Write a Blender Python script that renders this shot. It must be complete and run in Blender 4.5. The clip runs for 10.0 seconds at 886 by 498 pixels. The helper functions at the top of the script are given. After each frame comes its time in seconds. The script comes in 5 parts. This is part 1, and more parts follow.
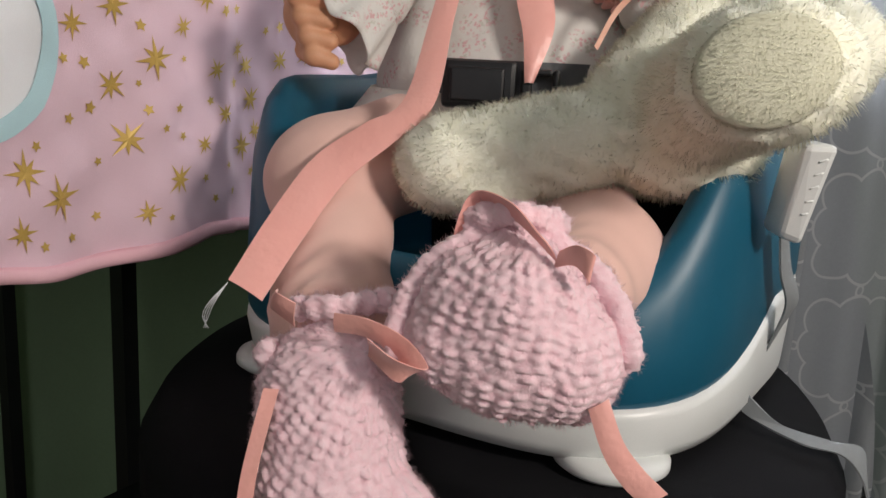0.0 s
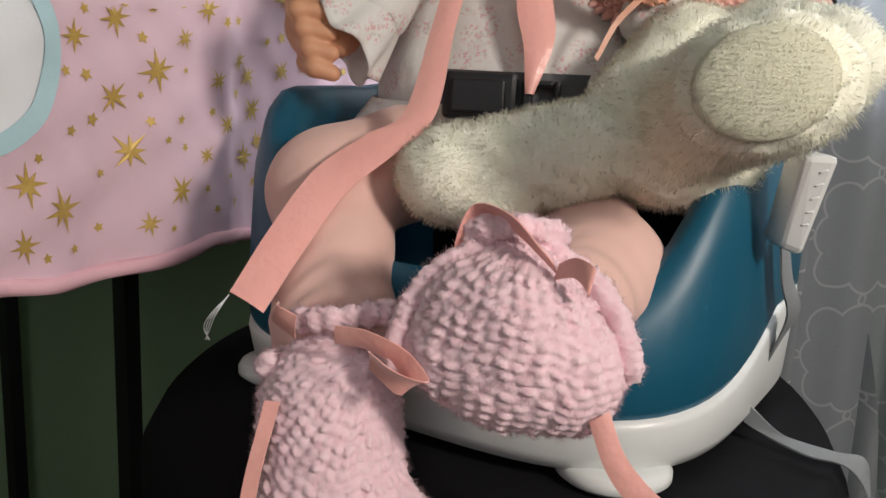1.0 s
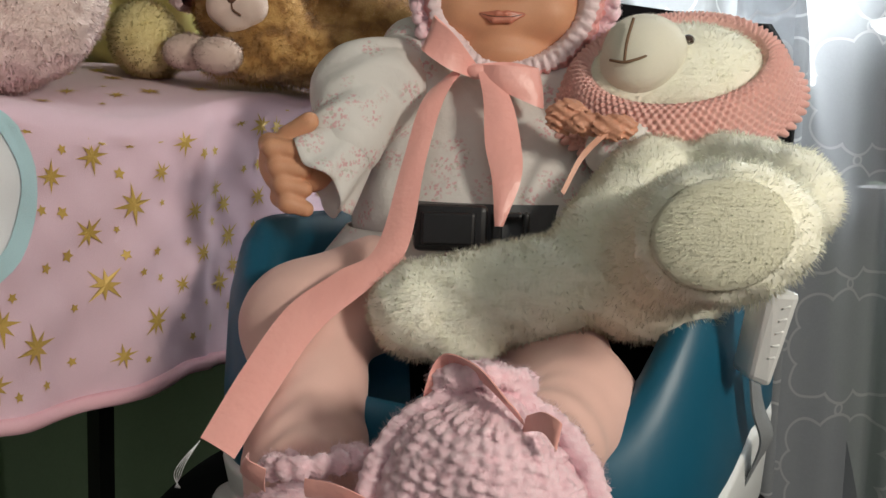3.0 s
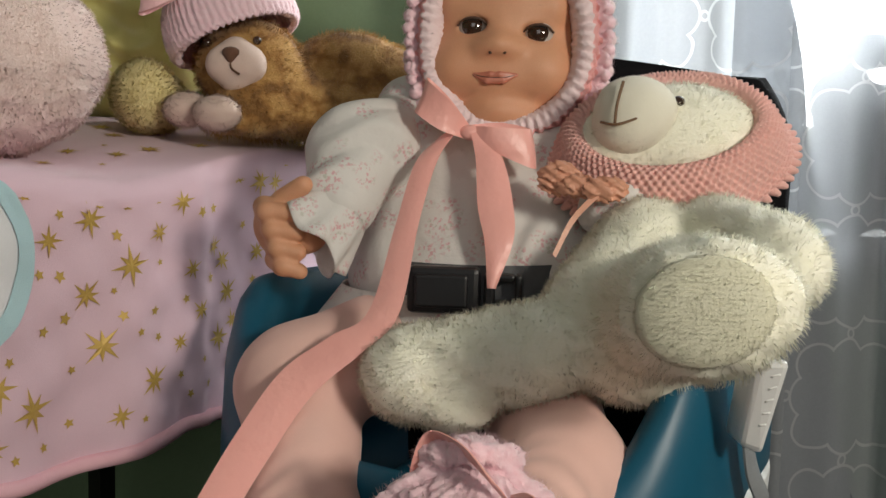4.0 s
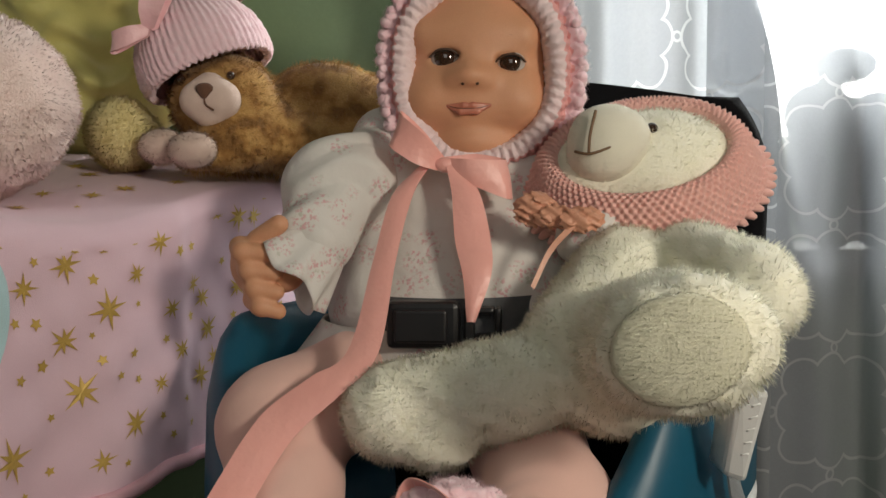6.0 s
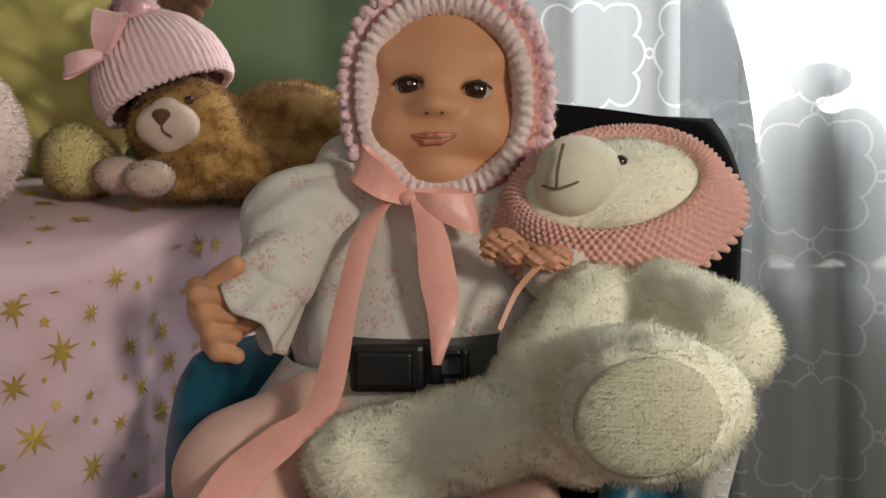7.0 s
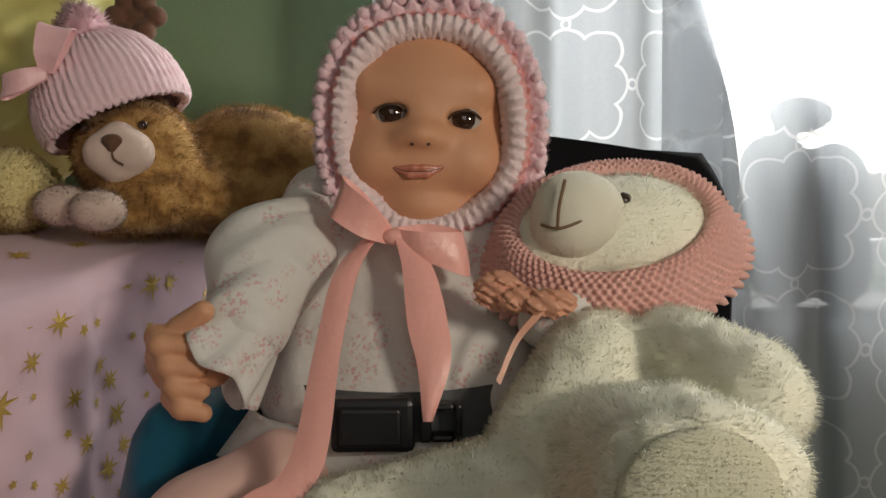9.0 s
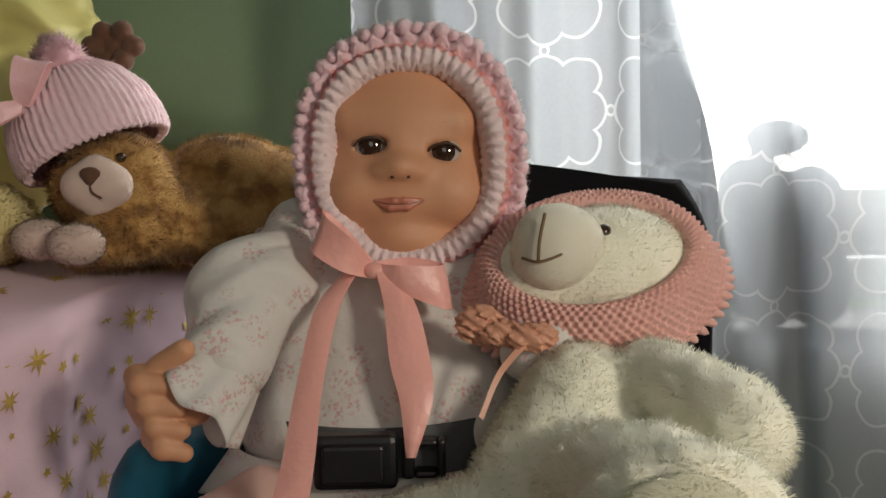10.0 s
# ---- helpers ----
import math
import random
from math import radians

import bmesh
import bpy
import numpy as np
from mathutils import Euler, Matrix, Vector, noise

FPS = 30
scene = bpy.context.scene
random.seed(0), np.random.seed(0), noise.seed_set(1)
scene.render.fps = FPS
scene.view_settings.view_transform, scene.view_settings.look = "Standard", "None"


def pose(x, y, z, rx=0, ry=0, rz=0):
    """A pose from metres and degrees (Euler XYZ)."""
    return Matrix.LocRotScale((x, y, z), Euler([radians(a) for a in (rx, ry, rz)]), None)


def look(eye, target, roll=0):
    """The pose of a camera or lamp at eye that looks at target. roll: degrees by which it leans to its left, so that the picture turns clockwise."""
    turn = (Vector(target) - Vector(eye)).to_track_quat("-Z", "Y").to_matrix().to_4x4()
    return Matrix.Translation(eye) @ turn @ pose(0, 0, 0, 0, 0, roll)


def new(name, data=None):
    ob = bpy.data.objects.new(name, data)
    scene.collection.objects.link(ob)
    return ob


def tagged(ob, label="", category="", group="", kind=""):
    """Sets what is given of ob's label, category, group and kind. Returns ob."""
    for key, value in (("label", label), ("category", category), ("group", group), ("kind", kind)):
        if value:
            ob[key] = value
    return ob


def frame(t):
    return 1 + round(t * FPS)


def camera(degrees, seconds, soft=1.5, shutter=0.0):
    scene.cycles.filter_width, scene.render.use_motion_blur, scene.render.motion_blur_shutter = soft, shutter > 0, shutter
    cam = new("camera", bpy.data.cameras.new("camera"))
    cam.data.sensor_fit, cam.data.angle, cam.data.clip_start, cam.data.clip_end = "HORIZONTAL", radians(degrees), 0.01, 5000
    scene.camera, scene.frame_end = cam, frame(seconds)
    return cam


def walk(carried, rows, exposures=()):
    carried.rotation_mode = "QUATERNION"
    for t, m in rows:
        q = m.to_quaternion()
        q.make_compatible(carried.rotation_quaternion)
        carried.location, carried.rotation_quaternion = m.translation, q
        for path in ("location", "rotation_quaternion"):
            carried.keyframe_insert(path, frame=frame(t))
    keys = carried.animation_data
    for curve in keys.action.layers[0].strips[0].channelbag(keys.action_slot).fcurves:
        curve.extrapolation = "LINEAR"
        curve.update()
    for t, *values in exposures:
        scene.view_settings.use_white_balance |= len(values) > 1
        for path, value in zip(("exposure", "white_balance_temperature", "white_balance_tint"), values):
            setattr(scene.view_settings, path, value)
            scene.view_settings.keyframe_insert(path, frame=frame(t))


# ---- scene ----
cam = camera(52.9, 10.0)
PATH = [
    (0, (0.1167, 0.0860, 0.7307), (-0.0837, 2.0290, 0.2995), 2.83),
    (0.5, (0.1177, 0.0870, 0.7307), (-0.0867, 2.0320, 0.3157), 2.84),
    (1, (0.1179, 0.0860, 0.7336), (-0.0906, 2.0310, 0.3169), 2.64),
    (1.5, (0.1182, 0.0860, 0.7386), (-0.0882, 2.0410, 0.3719), 2.45),
    (2, (0.1190, 0.0860, 0.7506), (-0.0924, 2.0520, 0.4483), 2.38),
    (2.5, (0.1185, 0.0850, 0.7587), (-0.0819, 2.0570, 0.4877), 2.08),
    (3, (0.1251, 0.0860, 0.7673), (-0.0598, 2.0640, 0.5364), 1.79),
    (4.5, (0.1402, 0.0870, 0.8014), (-0.0853, 2.0680, 0.6402), 1.21),
    (5, (0.1404, 0.0900, 0.8034), (-0.0589, 2.0740, 0.6466), 0.71),
    (6.5, (0.1517, 0.0910, 0.8247), (-0.0421, 2.0760, 0.6746), -0.79),
    (7, (0.1569, 0.1160, 0.8434), (0.0022, 2.1020, 0.6618), -1.11),
    (7.5, (0.1504, 0.1350, 0.8358), (0.1240, 2.1280, 0.6711), -0.51),
    (8, (0.1309, 0.1540, 0.8440), (0.0961, 2.1480, 0.6889), 0.19),
    (8.5, (0.1214, 0.1630, 0.8527), (0.1235, 2.1590, 0.7263), 0.39),
    (9, (0.1153, 0.1670, 0.8510), (0.1183, 2.1630, 0.7236), -0.51),
    (9.5, (0.1167, 0.1680, 0.8570), (0.1368, 2.1650, 0.7475), -0.91),
    (10, (0.1162, 0.1680, 0.8660), (0.1597, 2.1650, 0.7611), -1.10),
]
walk(cam, [(t, look(e, g, r)) for t, e, g, r in PATH], [(0.0, 0.05, 6600, 13), (1.5, 0.03, 6650, 12), (3.0, -0.14, 6750, 9), (5.0, -0.34, 6950, 9), (7.5, -0.62, 7250, 10), (10.0, -0.70, 7150, 10)])

# ---- light ----
world = bpy.data.worlds.new("World")
scene.world = world
world.use_nodes = True
wn = world.node_tree
sky = wn.nodes.new("ShaderNodeTexSky")
sky.sky_type = "NISHITA"
sky.sun_disc = False
sky.sun_elevation, sky.sun_rotation = radians(40), radians(200)
wn.links.new(sky.outputs[0], wn.nodes["Background"].inputs[0])
wn.nodes["Background"].inputs[1].default_value = 0.15


def area_lamp(name, eye, target, size, power, colour):
    data = bpy.data.lights.new(name, "AREA")
    data.size, data.energy, data.color = size, power, colour
    ob = new(name, data)
    ob.matrix_world = look(eye, target)
    return ob


# room lamp behind the camera, high on its right
area_lamp("room_lamp", (0.84, -0.16, 1.08), (0.05, 0.75, 0.75), 0.17, 8.9, (1.0, 0.94, 0.86))
# broad soft fill added behind the camera to lift the shadows, no real source
area_lamp("soft_fill", (0.2, -1.9, 1.5), (0.1, 0.8, 0.7), 1.2, 8.3, (0.97, 0.97, 1.0))
# daylight in the window's opening
area_lamp("window_daylight", (0.58, 1.34, 1.30), (0.50, 0.90, 1.15), 0.9, 27.0, (0.93, 0.97, 1.0))


# ---- materials ----
class Nodes:
    def __init__(self, name):
        self.mat = bpy.data.materials.new(name)
        self.mat.use_nodes = True
        self.t = self.mat.node_tree
        self.bsdf = self.t.nodes["Principled BSDF"]
        self.out = self.t.nodes["Material Output"]
        self.co = self.add("ShaderNodeTexCoord").outputs["Object"]

    def add(self, kind, **values):
        n = self.t.nodes.new(kind)
        for k, v in values.items():
            n.inputs[k].default_value = v
        return n

    def link(self, a, b):
        self.t.links.new(a, b)

    def noise(self, scale, detail=3.0, rough=0.55, co=None):
        n = self.add("ShaderNodeTexNoise", Scale=scale, Detail=detail, Roughness=rough)
        self.link(co or self.co, n.inputs["Vector"])
        return n.outputs["Fac"]

    def ramp(self, fac, stops):
        n = self.add("ShaderNodeValToRGB")
        e = n.color_ramp.elements
        while len(e) < len(stops):
            e.new(0.5)
        for i, (p, c) in enumerate(stops):
            e[i].position = p
            e[i].color = (*c, 1) if len(c) == 3 else c
        self.link(fac, n.inputs["Fac"])
        return n.outputs["Color"]

    def mix(self, fac, a, b):
        n = self.t.nodes.new("ShaderNodeMix")
        n.data_type = "RGBA"
        for s, v in ((n.inputs[0], fac), (n.inputs[6], a), (n.inputs[7], b)):
            if isinstance(v, bpy.types.NodeSocket):
                self.link(v, s)
            else:
                s.default_value = v if isinstance(v, float) else (*v, 1)
        return n.outputs[2]

    def bump(self, height, strength, distance):
        n = self.add("ShaderNodeBump", Strength=strength, Distance=distance)
        self.link(height, n.inputs["Height"])
        self.link(n.outputs[0], self.bsdf.inputs["Normal"])


def surface(name, a, b, rough=0.8, scale=40.0, fine=600.0, bump=0.3, dist=0.001, metal=0.0, sheen=0.0, sss=0.0, spec=0.5, coat=0.0):
    """Two-tone mottled surface with fine relief."""
    m = Nodes(name)
    c = m.mix(m.noise(scale), a, b)
    c2 = m.mix(m.noise(fine, 2.0), tuple(0.90 * v for v in a), tuple(min(1.0, 1.08 * v) for v in b))
    m.link(m.mix(0.4, c, c2), m.bsdf.inputs["Base Color"])
    m.bsdf.inputs["Roughness"].default_value = rough
    m.bsdf.inputs["Metallic"].default_value = metal
    m.bsdf.inputs["Specular IOR Level"].default_value = spec
    m.bsdf.inputs["Sheen Weight"].default_value = sheen
    m.bsdf.inputs["Coat Weight"].default_value = coat
    if sss:
        m.bsdf.inputs["Subsurface Weight"].default_value = sss
        m.bsdf.inputs["Subsurface Radius"].default_value = (0.008, 0.004, 0.002)
        m.bsdf.inputs["Subsurface Scale"].default_value = 0.6
    if bump:
        m.bump(m.noise(fine, 2.0), bump, dist)
    return m.mat


SKIN = surface("vinyl_skin", (0.62, 0.295, 0.165), (0.70, 0.365, 0.215), 0.55, 22, 900, 0.05, 0.0004, sss=0.12)
LIP = surface("vinyl_lip", (0.53, 0.18, 0.12), (0.59, 0.225, 0.15), 0.33, 60, 900, 0.08, 0.0004)
LASHHOLLOW = surface("lash_and_hollow_brown", (0.06, 0.03, 0.02), (0.09, 0.05, 0.03), 0.6, 60, 900, 0)
BROW = surface("painted_brow", (0.52, 0.25, 0.15), (0.58, 0.29, 0.18), 0.5, 60, 900, 0)
EYEWHITE = surface("eye_white", (0.46, 0.41, 0.38), (0.52, 0.47, 0.43), 0.15, 60, 900, 0)
IRIS = surface("dark_brown_iris", (0.026, 0.013, 0.009), (0.055, 0.027, 0.016), 0.04, 200, 900, 0, coat=0.8)
CREAM = surface("cream_plush", (0.96, 0.94, 0.74), (0.99, 0.98, 0.86), 0.95, 45, 500, 0.4, 0.0012, sheen=0.4)
CREAMPAD = surface("cream_velour", (0.66, 0.645, 0.49), (0.75, 0.735, 0.58), 0.95, 60, 1400, 0.3, 0.0006, sheen=0.3)
MUZZLE = surface("cream_muzzle", (0.78, 0.75, 0.62), (0.85, 0.82, 0.70), 0.9, 60, 1500, 0.25, 0.0005, sheen=0.3)
STITCH = surface("brown_stitch", (0.16, 0.09, 0.05), (0.22, 0.13, 0.07), 0.7, 200, 1500, 0.3, 0.0004)
PINKKNIT = surface("fluffy_pink_yarn", (0.96, 0.54, 0.61), (0.99, 0.82, 0.86), 0.9, 210, 1500, 0.6, 0.001, sheen=0.6)
PALEKNIT = surface("pale_pink_yarn", (0.92, 0.66, 0.68), (0.97, 0.84, 0.84), 0.95, 160, 1500, 0.6, 0.001, sheen=0.4)
ROSEKNIT = surface("rose_yarn", (0.86, 0.38, 0.37), (0.93, 0.50, 0.48), 0.95, 160, 1500, 0.6, 0.001, sheen=0.3)
SHELLKNIT = surface("salmon_yarn", (0.80, 0.42, 0.37), (0.90, 0.56, 0.50), 0.95, 160, 1500, 0.6, 0.001, sheen=0.3)
PEACH = surface("peach_cotton", (0.80, 0.49, 0.42), (0.86, 0.57, 0.50), 0.9, 30, 1800, 0.25, 0.0005, sheen=0.2)
TEAL = surface("teal_plastic", (0.003, 0.080, 0.140), (0.005, 0.098, 0.165), 0.42, 20, 1500, 0.10, 0.0003)
WHITEPL = surface("white_plastic", (0.74, 0.76, 0.74), (0.80, 0.81, 0.80), 0.35, 20, 1500, 0.08, 0.0003)
BLACKPL = surface("black_plastic", (0.005, 0.005, 0.006), (0.010, 0.010, 0.012), 0.42, 40, 1500, 0.15, 0.0003)
BLACKMESH = surface("black_chair_fabric", (0.003, 0.003, 0.004), (0.007, 0.007, 0.009), 0.9, 60, 1600, 0.6, 0.001, spec=0.2)
WEBBING = surface("grey_webbing", (0.07, 0.075, 0.08), (0.12, 0.125, 0.13), 0.8, 200, 1900, 0.6, 0.0008)
PALEWEB = surface("pale_grey_webbing", (0.20, 0.215, 0.225), (0.27, 0.285, 0.295), 0.8, 200, 1900, 0.6, 0.0008)
WALLGREEN = surface("green_wall_paint", (0.20, 0.29, 0.17), (0.23, 0.33, 0.20), 0.6, 6, 260, 0.12, 0.001)
WALLPLAIN = surface("plain_wall_paint", (0.30, 0.33, 0.28), (0.34, 0.37, 0.32), 0.7, 6, 260, 0.12, 0.001)
CEILMAT = surface("ceiling_paint", (0.60, 0.60, 0.57), (0.66, 0.66, 0.63), 0.8, 6, 260, 0.12, 0.001)
FLOORMAT = surface("brown_floor", (0.10, 0.075, 0.055), (0.15, 0.11, 0.08), 0.6, 8, 200, 0.2, 0.001)
DARKMETAL = surface("black_metal", (0.010, 0.011, 0.012), (0.018, 0.019, 0.02), 0.45, 40, 900, 0.1, 0.0004, metal=0.3)
GOLD = surface("gold_foil", (0.56, 0.36, 0.08), (0.72, 0.50, 0.15), 0.45, 300, 900, 0.1, 0.0003, metal=0.25)
BLUEBIND = surface("light_blue_binding", (0.42, 0.63, 0.68), (0.50, 0.71, 0.75), 0.9, 60, 1500, 0.4, 0.0008)
WHITECLOTH = surface("white_cotton", (0.76, 0.78, 0.80), (0.84, 0.85, 0.87), 0.9, 30, 1500, 0.3, 0.0006)
HEMPINK = surface("pink_hem", (0.86, 0.48, 0.55), (0.92, 0.58, 0.64), 0.85, 60, 1500, 0.5, 0.001)
def mottled():
    """Ginger pile, patched light and dark."""
    m = Nodes("ginger_plush")
    c = m.ramp(m.noise(46.0, 2.0), [(0.38, (0.15, 0.065, 0.018)), (0.47, (0.42, 0.21, 0.058)), (0.58, (0.70, 0.44, 0.16))])
    m.link(m.mix(m.noise(700.0, 2.0), c, (0.36, 0.19, 0.06)), m.bsdf.inputs["Base Color"])
    m.bsdf.inputs["Roughness"].default_value = 0.95
    m.bsdf.inputs["Sheen Weight"].default_value = 0.25
    m.bump(m.noise(500.0, 2.0), 0.5, 0.0015)
    return m.mat


TAN = mottled()
TANPALE = surface("pale_muzzle_plush", (0.66, 0.50, 0.42), (0.76, 0.60, 0.52), 0.95, 60, 1200, 0.4, 0.001, sheen=0.3)
YELLOW = surface("yellow_plush", (0.74, 0.62, 0.27), (0.86, 0.76, 0.42), 0.95, 50, 600, 0.5, 0.0015, sheen=0.3)
SATINYEL = surface("yellow_satin", (0.62, 0.55, 0.16), (0.74, 0.68, 0.26), 0.38, 14, 900, 0.15, 0.0006, sheen=0.3)
PINKPLUSH = surface("pale_pink_plush", (0.90, 0.70, 0.65), (0.95, 0.80, 0.75), 0.95, 40, 600, 0.5, 0.0015, sheen=0.4)
BROWNPLUSH = surface("chocolate_plush", (0.10, 0.045, 0.025), (0.17, 0.08, 0.045), 0.9, 80, 900, 0.4, 0.001, sheen=0.2)
WHITEFRAME = surface("white_window_paint", (0.74, 0.75, 0.75), (0.80, 0.81, 0.81), 0.5, 10, 400, 0.08, 0.0004)
# sill colour darkened so that it shows no bright line of daylight
SILLDIMMED = surface("dimmed_sill", (0.10, 0.105, 0.11), (0.15, 0.155, 0.16), 0.6, 40, 500, 0.2, 0.0005)
# near black, so that the form behind the curtain reads as backlit
GREYTHING = surface("silhouette_dark_grey", (0.02, 0.022, 0.026), (0.05, 0.052, 0.06), 0.95, 30, 500, 0.4, 0.001)
PEACHSHEER = surface("peach_organza", (0.58, 0.25, 0.15), (0.74, 0.39, 0.27), 0.4, 80, 900, 0.3, 0.0006)


def satin(name, a, b):
    m = Nodes(name)
    m.link(m.mix(m.noise(18.0), a, b), m.bsdf.inputs["Base Color"])
    m.bsdf.inputs["Roughness"].default_value = 0.28
    m.bsdf.inputs["Sheen Weight"].default_value = 0.25
    m.bsdf.inputs["Specular IOR Level"].default_value = 0.6
    w = m.add("ShaderNodeTexNoise", Scale=2600.0, Detail=2.0)
    m.link(m.co, w.inputs["Vector"])
    crease = m.noise(55.0, 3.0)
    both = m.add("ShaderNodeMath")
    both.operation = "MULTIPLY_ADD"
    m.link(w.outputs["Fac"], both.inputs[0])
    both.inputs[1].default_value = 0.06
    m.link(crease, both.inputs[2])
    m.bump(both.outputs[0], 0.5, 0.004)
    return m.mat


SATINPALE = satin("pale_pink_satin", (0.93, 0.50, 0.53), (0.96, 0.62, 0.64))
SATIN = satin("coral_satin", (0.92, 0.40, 0.35), (0.97, 0.51, 0.45))


def floral():
    """White cotton with small scattered pink sprigs."""
    m = Nodes("floral_cotton")
    warp = m.add("ShaderNodeTexNoise", Scale=420.0, Detail=2.0)
    m.link(m.co, warp.inputs["Vector"])
    bent = m.add("ShaderNodeVectorMath")
    bent.operation = "MULTIPLY_ADD"
    m.link(warp.outputs["Color"], bent.inputs[0])
    bent.inputs[1].default_value = (0.0045, 0.0045, 0.0045)
    m.link(m.co, bent.inputs[2])
    sprig = m.add("ShaderNodeTexVoronoi", Scale=42.0)
    m.link(bent.outputs[0], sprig.inputs["Vector"])
    cluster = m.ramp(sprig.outputs["Distance"], [(0.30, (1, 1, 1)), (0.48, (0, 0, 0))])
    v = m.add("ShaderNodeTexVoronoi", Scale=310.0)
    m.link(bent.outputs[0], v.inputs["Vector"])
    dots = m.ramp(v.outputs["Distance"], [(0.34, (1, 1, 1)), (0.52, (0, 0, 0))])
    mul = m.add("ShaderNodeMath")
    mul.operation = "MULTIPLY"
    m.link(cluster, mul.inputs[0])
    m.link(dots, mul.inputs[1])
    tint = m.mix(m.ramp(m.noise(260.0, 1.0), [(0.52, (0, 0, 0)), (0.60, (1, 1, 1))]), (0.66, 0.40, 0.41), (0.54, 0.53, 0.46))
    base = m.mix(m.noise(12.0), (0.66, 0.635, 0.60), (0.74, 0.715, 0.68))
    m.link(m.mix(mul.outputs[0], base, tint), m.bsdf.inputs["Base Color"])
    m.bsdf.inputs["Roughness"].default_value = 0.9
    m.bump(m.noise(46.0, 4.0), 0.55, 0.004)
    return m.mat


FLORAL = floral()
STARCLOTH = surface("pink_blanket_cotton", (0.74, 0.52, 0.60), (0.80, 0.58, 0.66), 0.85, 9, 1300, 0.35, 0.0008, sheen=0.2)


def sheer(name, colour, through_colour, see, w, h, x_at, z_at, line):
    """Thin woven curtain, part diffuse, part translucent, with a white four-lobed trellis printed on it."""
    m = Nodes(name)
    t = m.t

    def math_node(op, a, b=0.0):
        n = m.add("ShaderNodeMath")
        n.operation = op
        for i, v in enumerate((a, b)):
            if isinstance(v, (int, float)):
                n.inputs[i].default_value = v
            else:
                m.link(v, n.inputs[i])
        return n.outputs[0]
    xyz = m.add("ShaderNodeSeparateXYZ")
    m.link(m.co, xyz.inputs[0])

    def fold(v, origin, size):
        q = math_node("FRACT", math_node("ADD", math_node("DIVIDE", math_node("SUBTRACT", v, origin), size), 20.5))
        return math_node("ABSOLUTE", math_node("SUBTRACT", q, 0.5))
    sway = math_node("MULTIPLY", math_node("SUBTRACT", m.noise(14.0, 2.0), 0.5), 0.016)
    p, q = fold(math_node("ADD", xyz.outputs[0], sway), x_at, w), fold(math_node("ADD", xyz.outputs[2], sway), z_at, h)

    def to_ring(cx, cz, r):
        dx, dz = math_node("SUBTRACT", p, cx), math_node("SUBTRACT", q, cz)
        d = math_node("SQRT", math_node("ADD", math_node("MULTIPLY", dx, dx), math_node("MULTIPLY", dz, dz)))
        return math_node("SUBTRACT", d, r)

    def band(d, half):
        return math_node("LESS_THAN", math_node("ABSOLUTE", d), half)
    half = line / w
    lobes = math_node("MINIMUM", math_node("MINIMUM", math_node("MINIMUM", to_ring(0.0, 0.0, 0.30), to_ring(0.0, 0.292, 0.168)), to_ring(0.292, 0.0, 0.168)), to_ring(0.250, 0.250, 0.165))
    links = math_node("MAXIMUM", band(to_ring(0.5, 0.0, 0.036), half), band(to_ring(0.0, 0.5, 0.036), half))
    mask = math_node("MAXIMUM", band(lobes, half), links)
    thread = m.noise(300.0, 3.0)
    body = m.mix(thread, tuple(0.9 * c for c in colour), tuple(1.1 * c for c in colour))
    d = m.add("ShaderNodeBsdfDiffuse")
    m.link(m.mix(mask, body, (0.64, 0.66, 0.68)), d.inputs["Color"])
    tr = m.add("ShaderNodeBsdfTranslucent")
    m.link(m.mix(mask, through_colour, (0.50, 0.52, 0.54)), tr.inputs["Color"])
    op = m.add("ShaderNodeBsdfTransparent")
    a = t.nodes.new("ShaderNodeMixShader")
    a.inputs[0].default_value = 0.55
    b = t.nodes.new("ShaderNodeMixShader")
    m.link(math_node("MULTIPLY", math_node("ADD", math_node("MULTIPLY", m.noise(1500.0, 2.0), 0.8), 0.6), math_node("SUBTRACT", see, math_node("MULTIPLY", mask, see * 0.7))), b.inputs[0])
    m.link(d.outputs[0], a.inputs[1])
    m.link(tr.outputs[0], a.inputs[2])
    m.link(a.outputs[0], b.inputs[1])
    m.link(op.outputs[0], b.inputs[2])
    m.link(b.outputs[0], m.out.inputs["Surface"])
    return m.mat


CURTAIN = sheer("grey_sheer_curtain", (0.46, 0.49, 0.53), (0.46, 0.49, 0.53), 0.20, 0.116, 0.1224, 0.437, 0.829, 0.0012)
CURTAINDENSE = sheer("grey_lined_curtain", (0.46, 0.49, 0.52), (0.22, 0.235, 0.255), 0.02, 0.110, 0.117, 0.2333, 0.9475, 0.0012)
GLASS = Nodes("window_glass")
GLASS.bsdf.inputs["Transmission Weight"].default_value = 1.0
GLASS.bsdf.inputs["Roughness"].default_value = 0.0
GLASS.bsdf.inputs["IOR"].default_value = 1.02
GLASS = GLASS.mat


FIBRE = {}


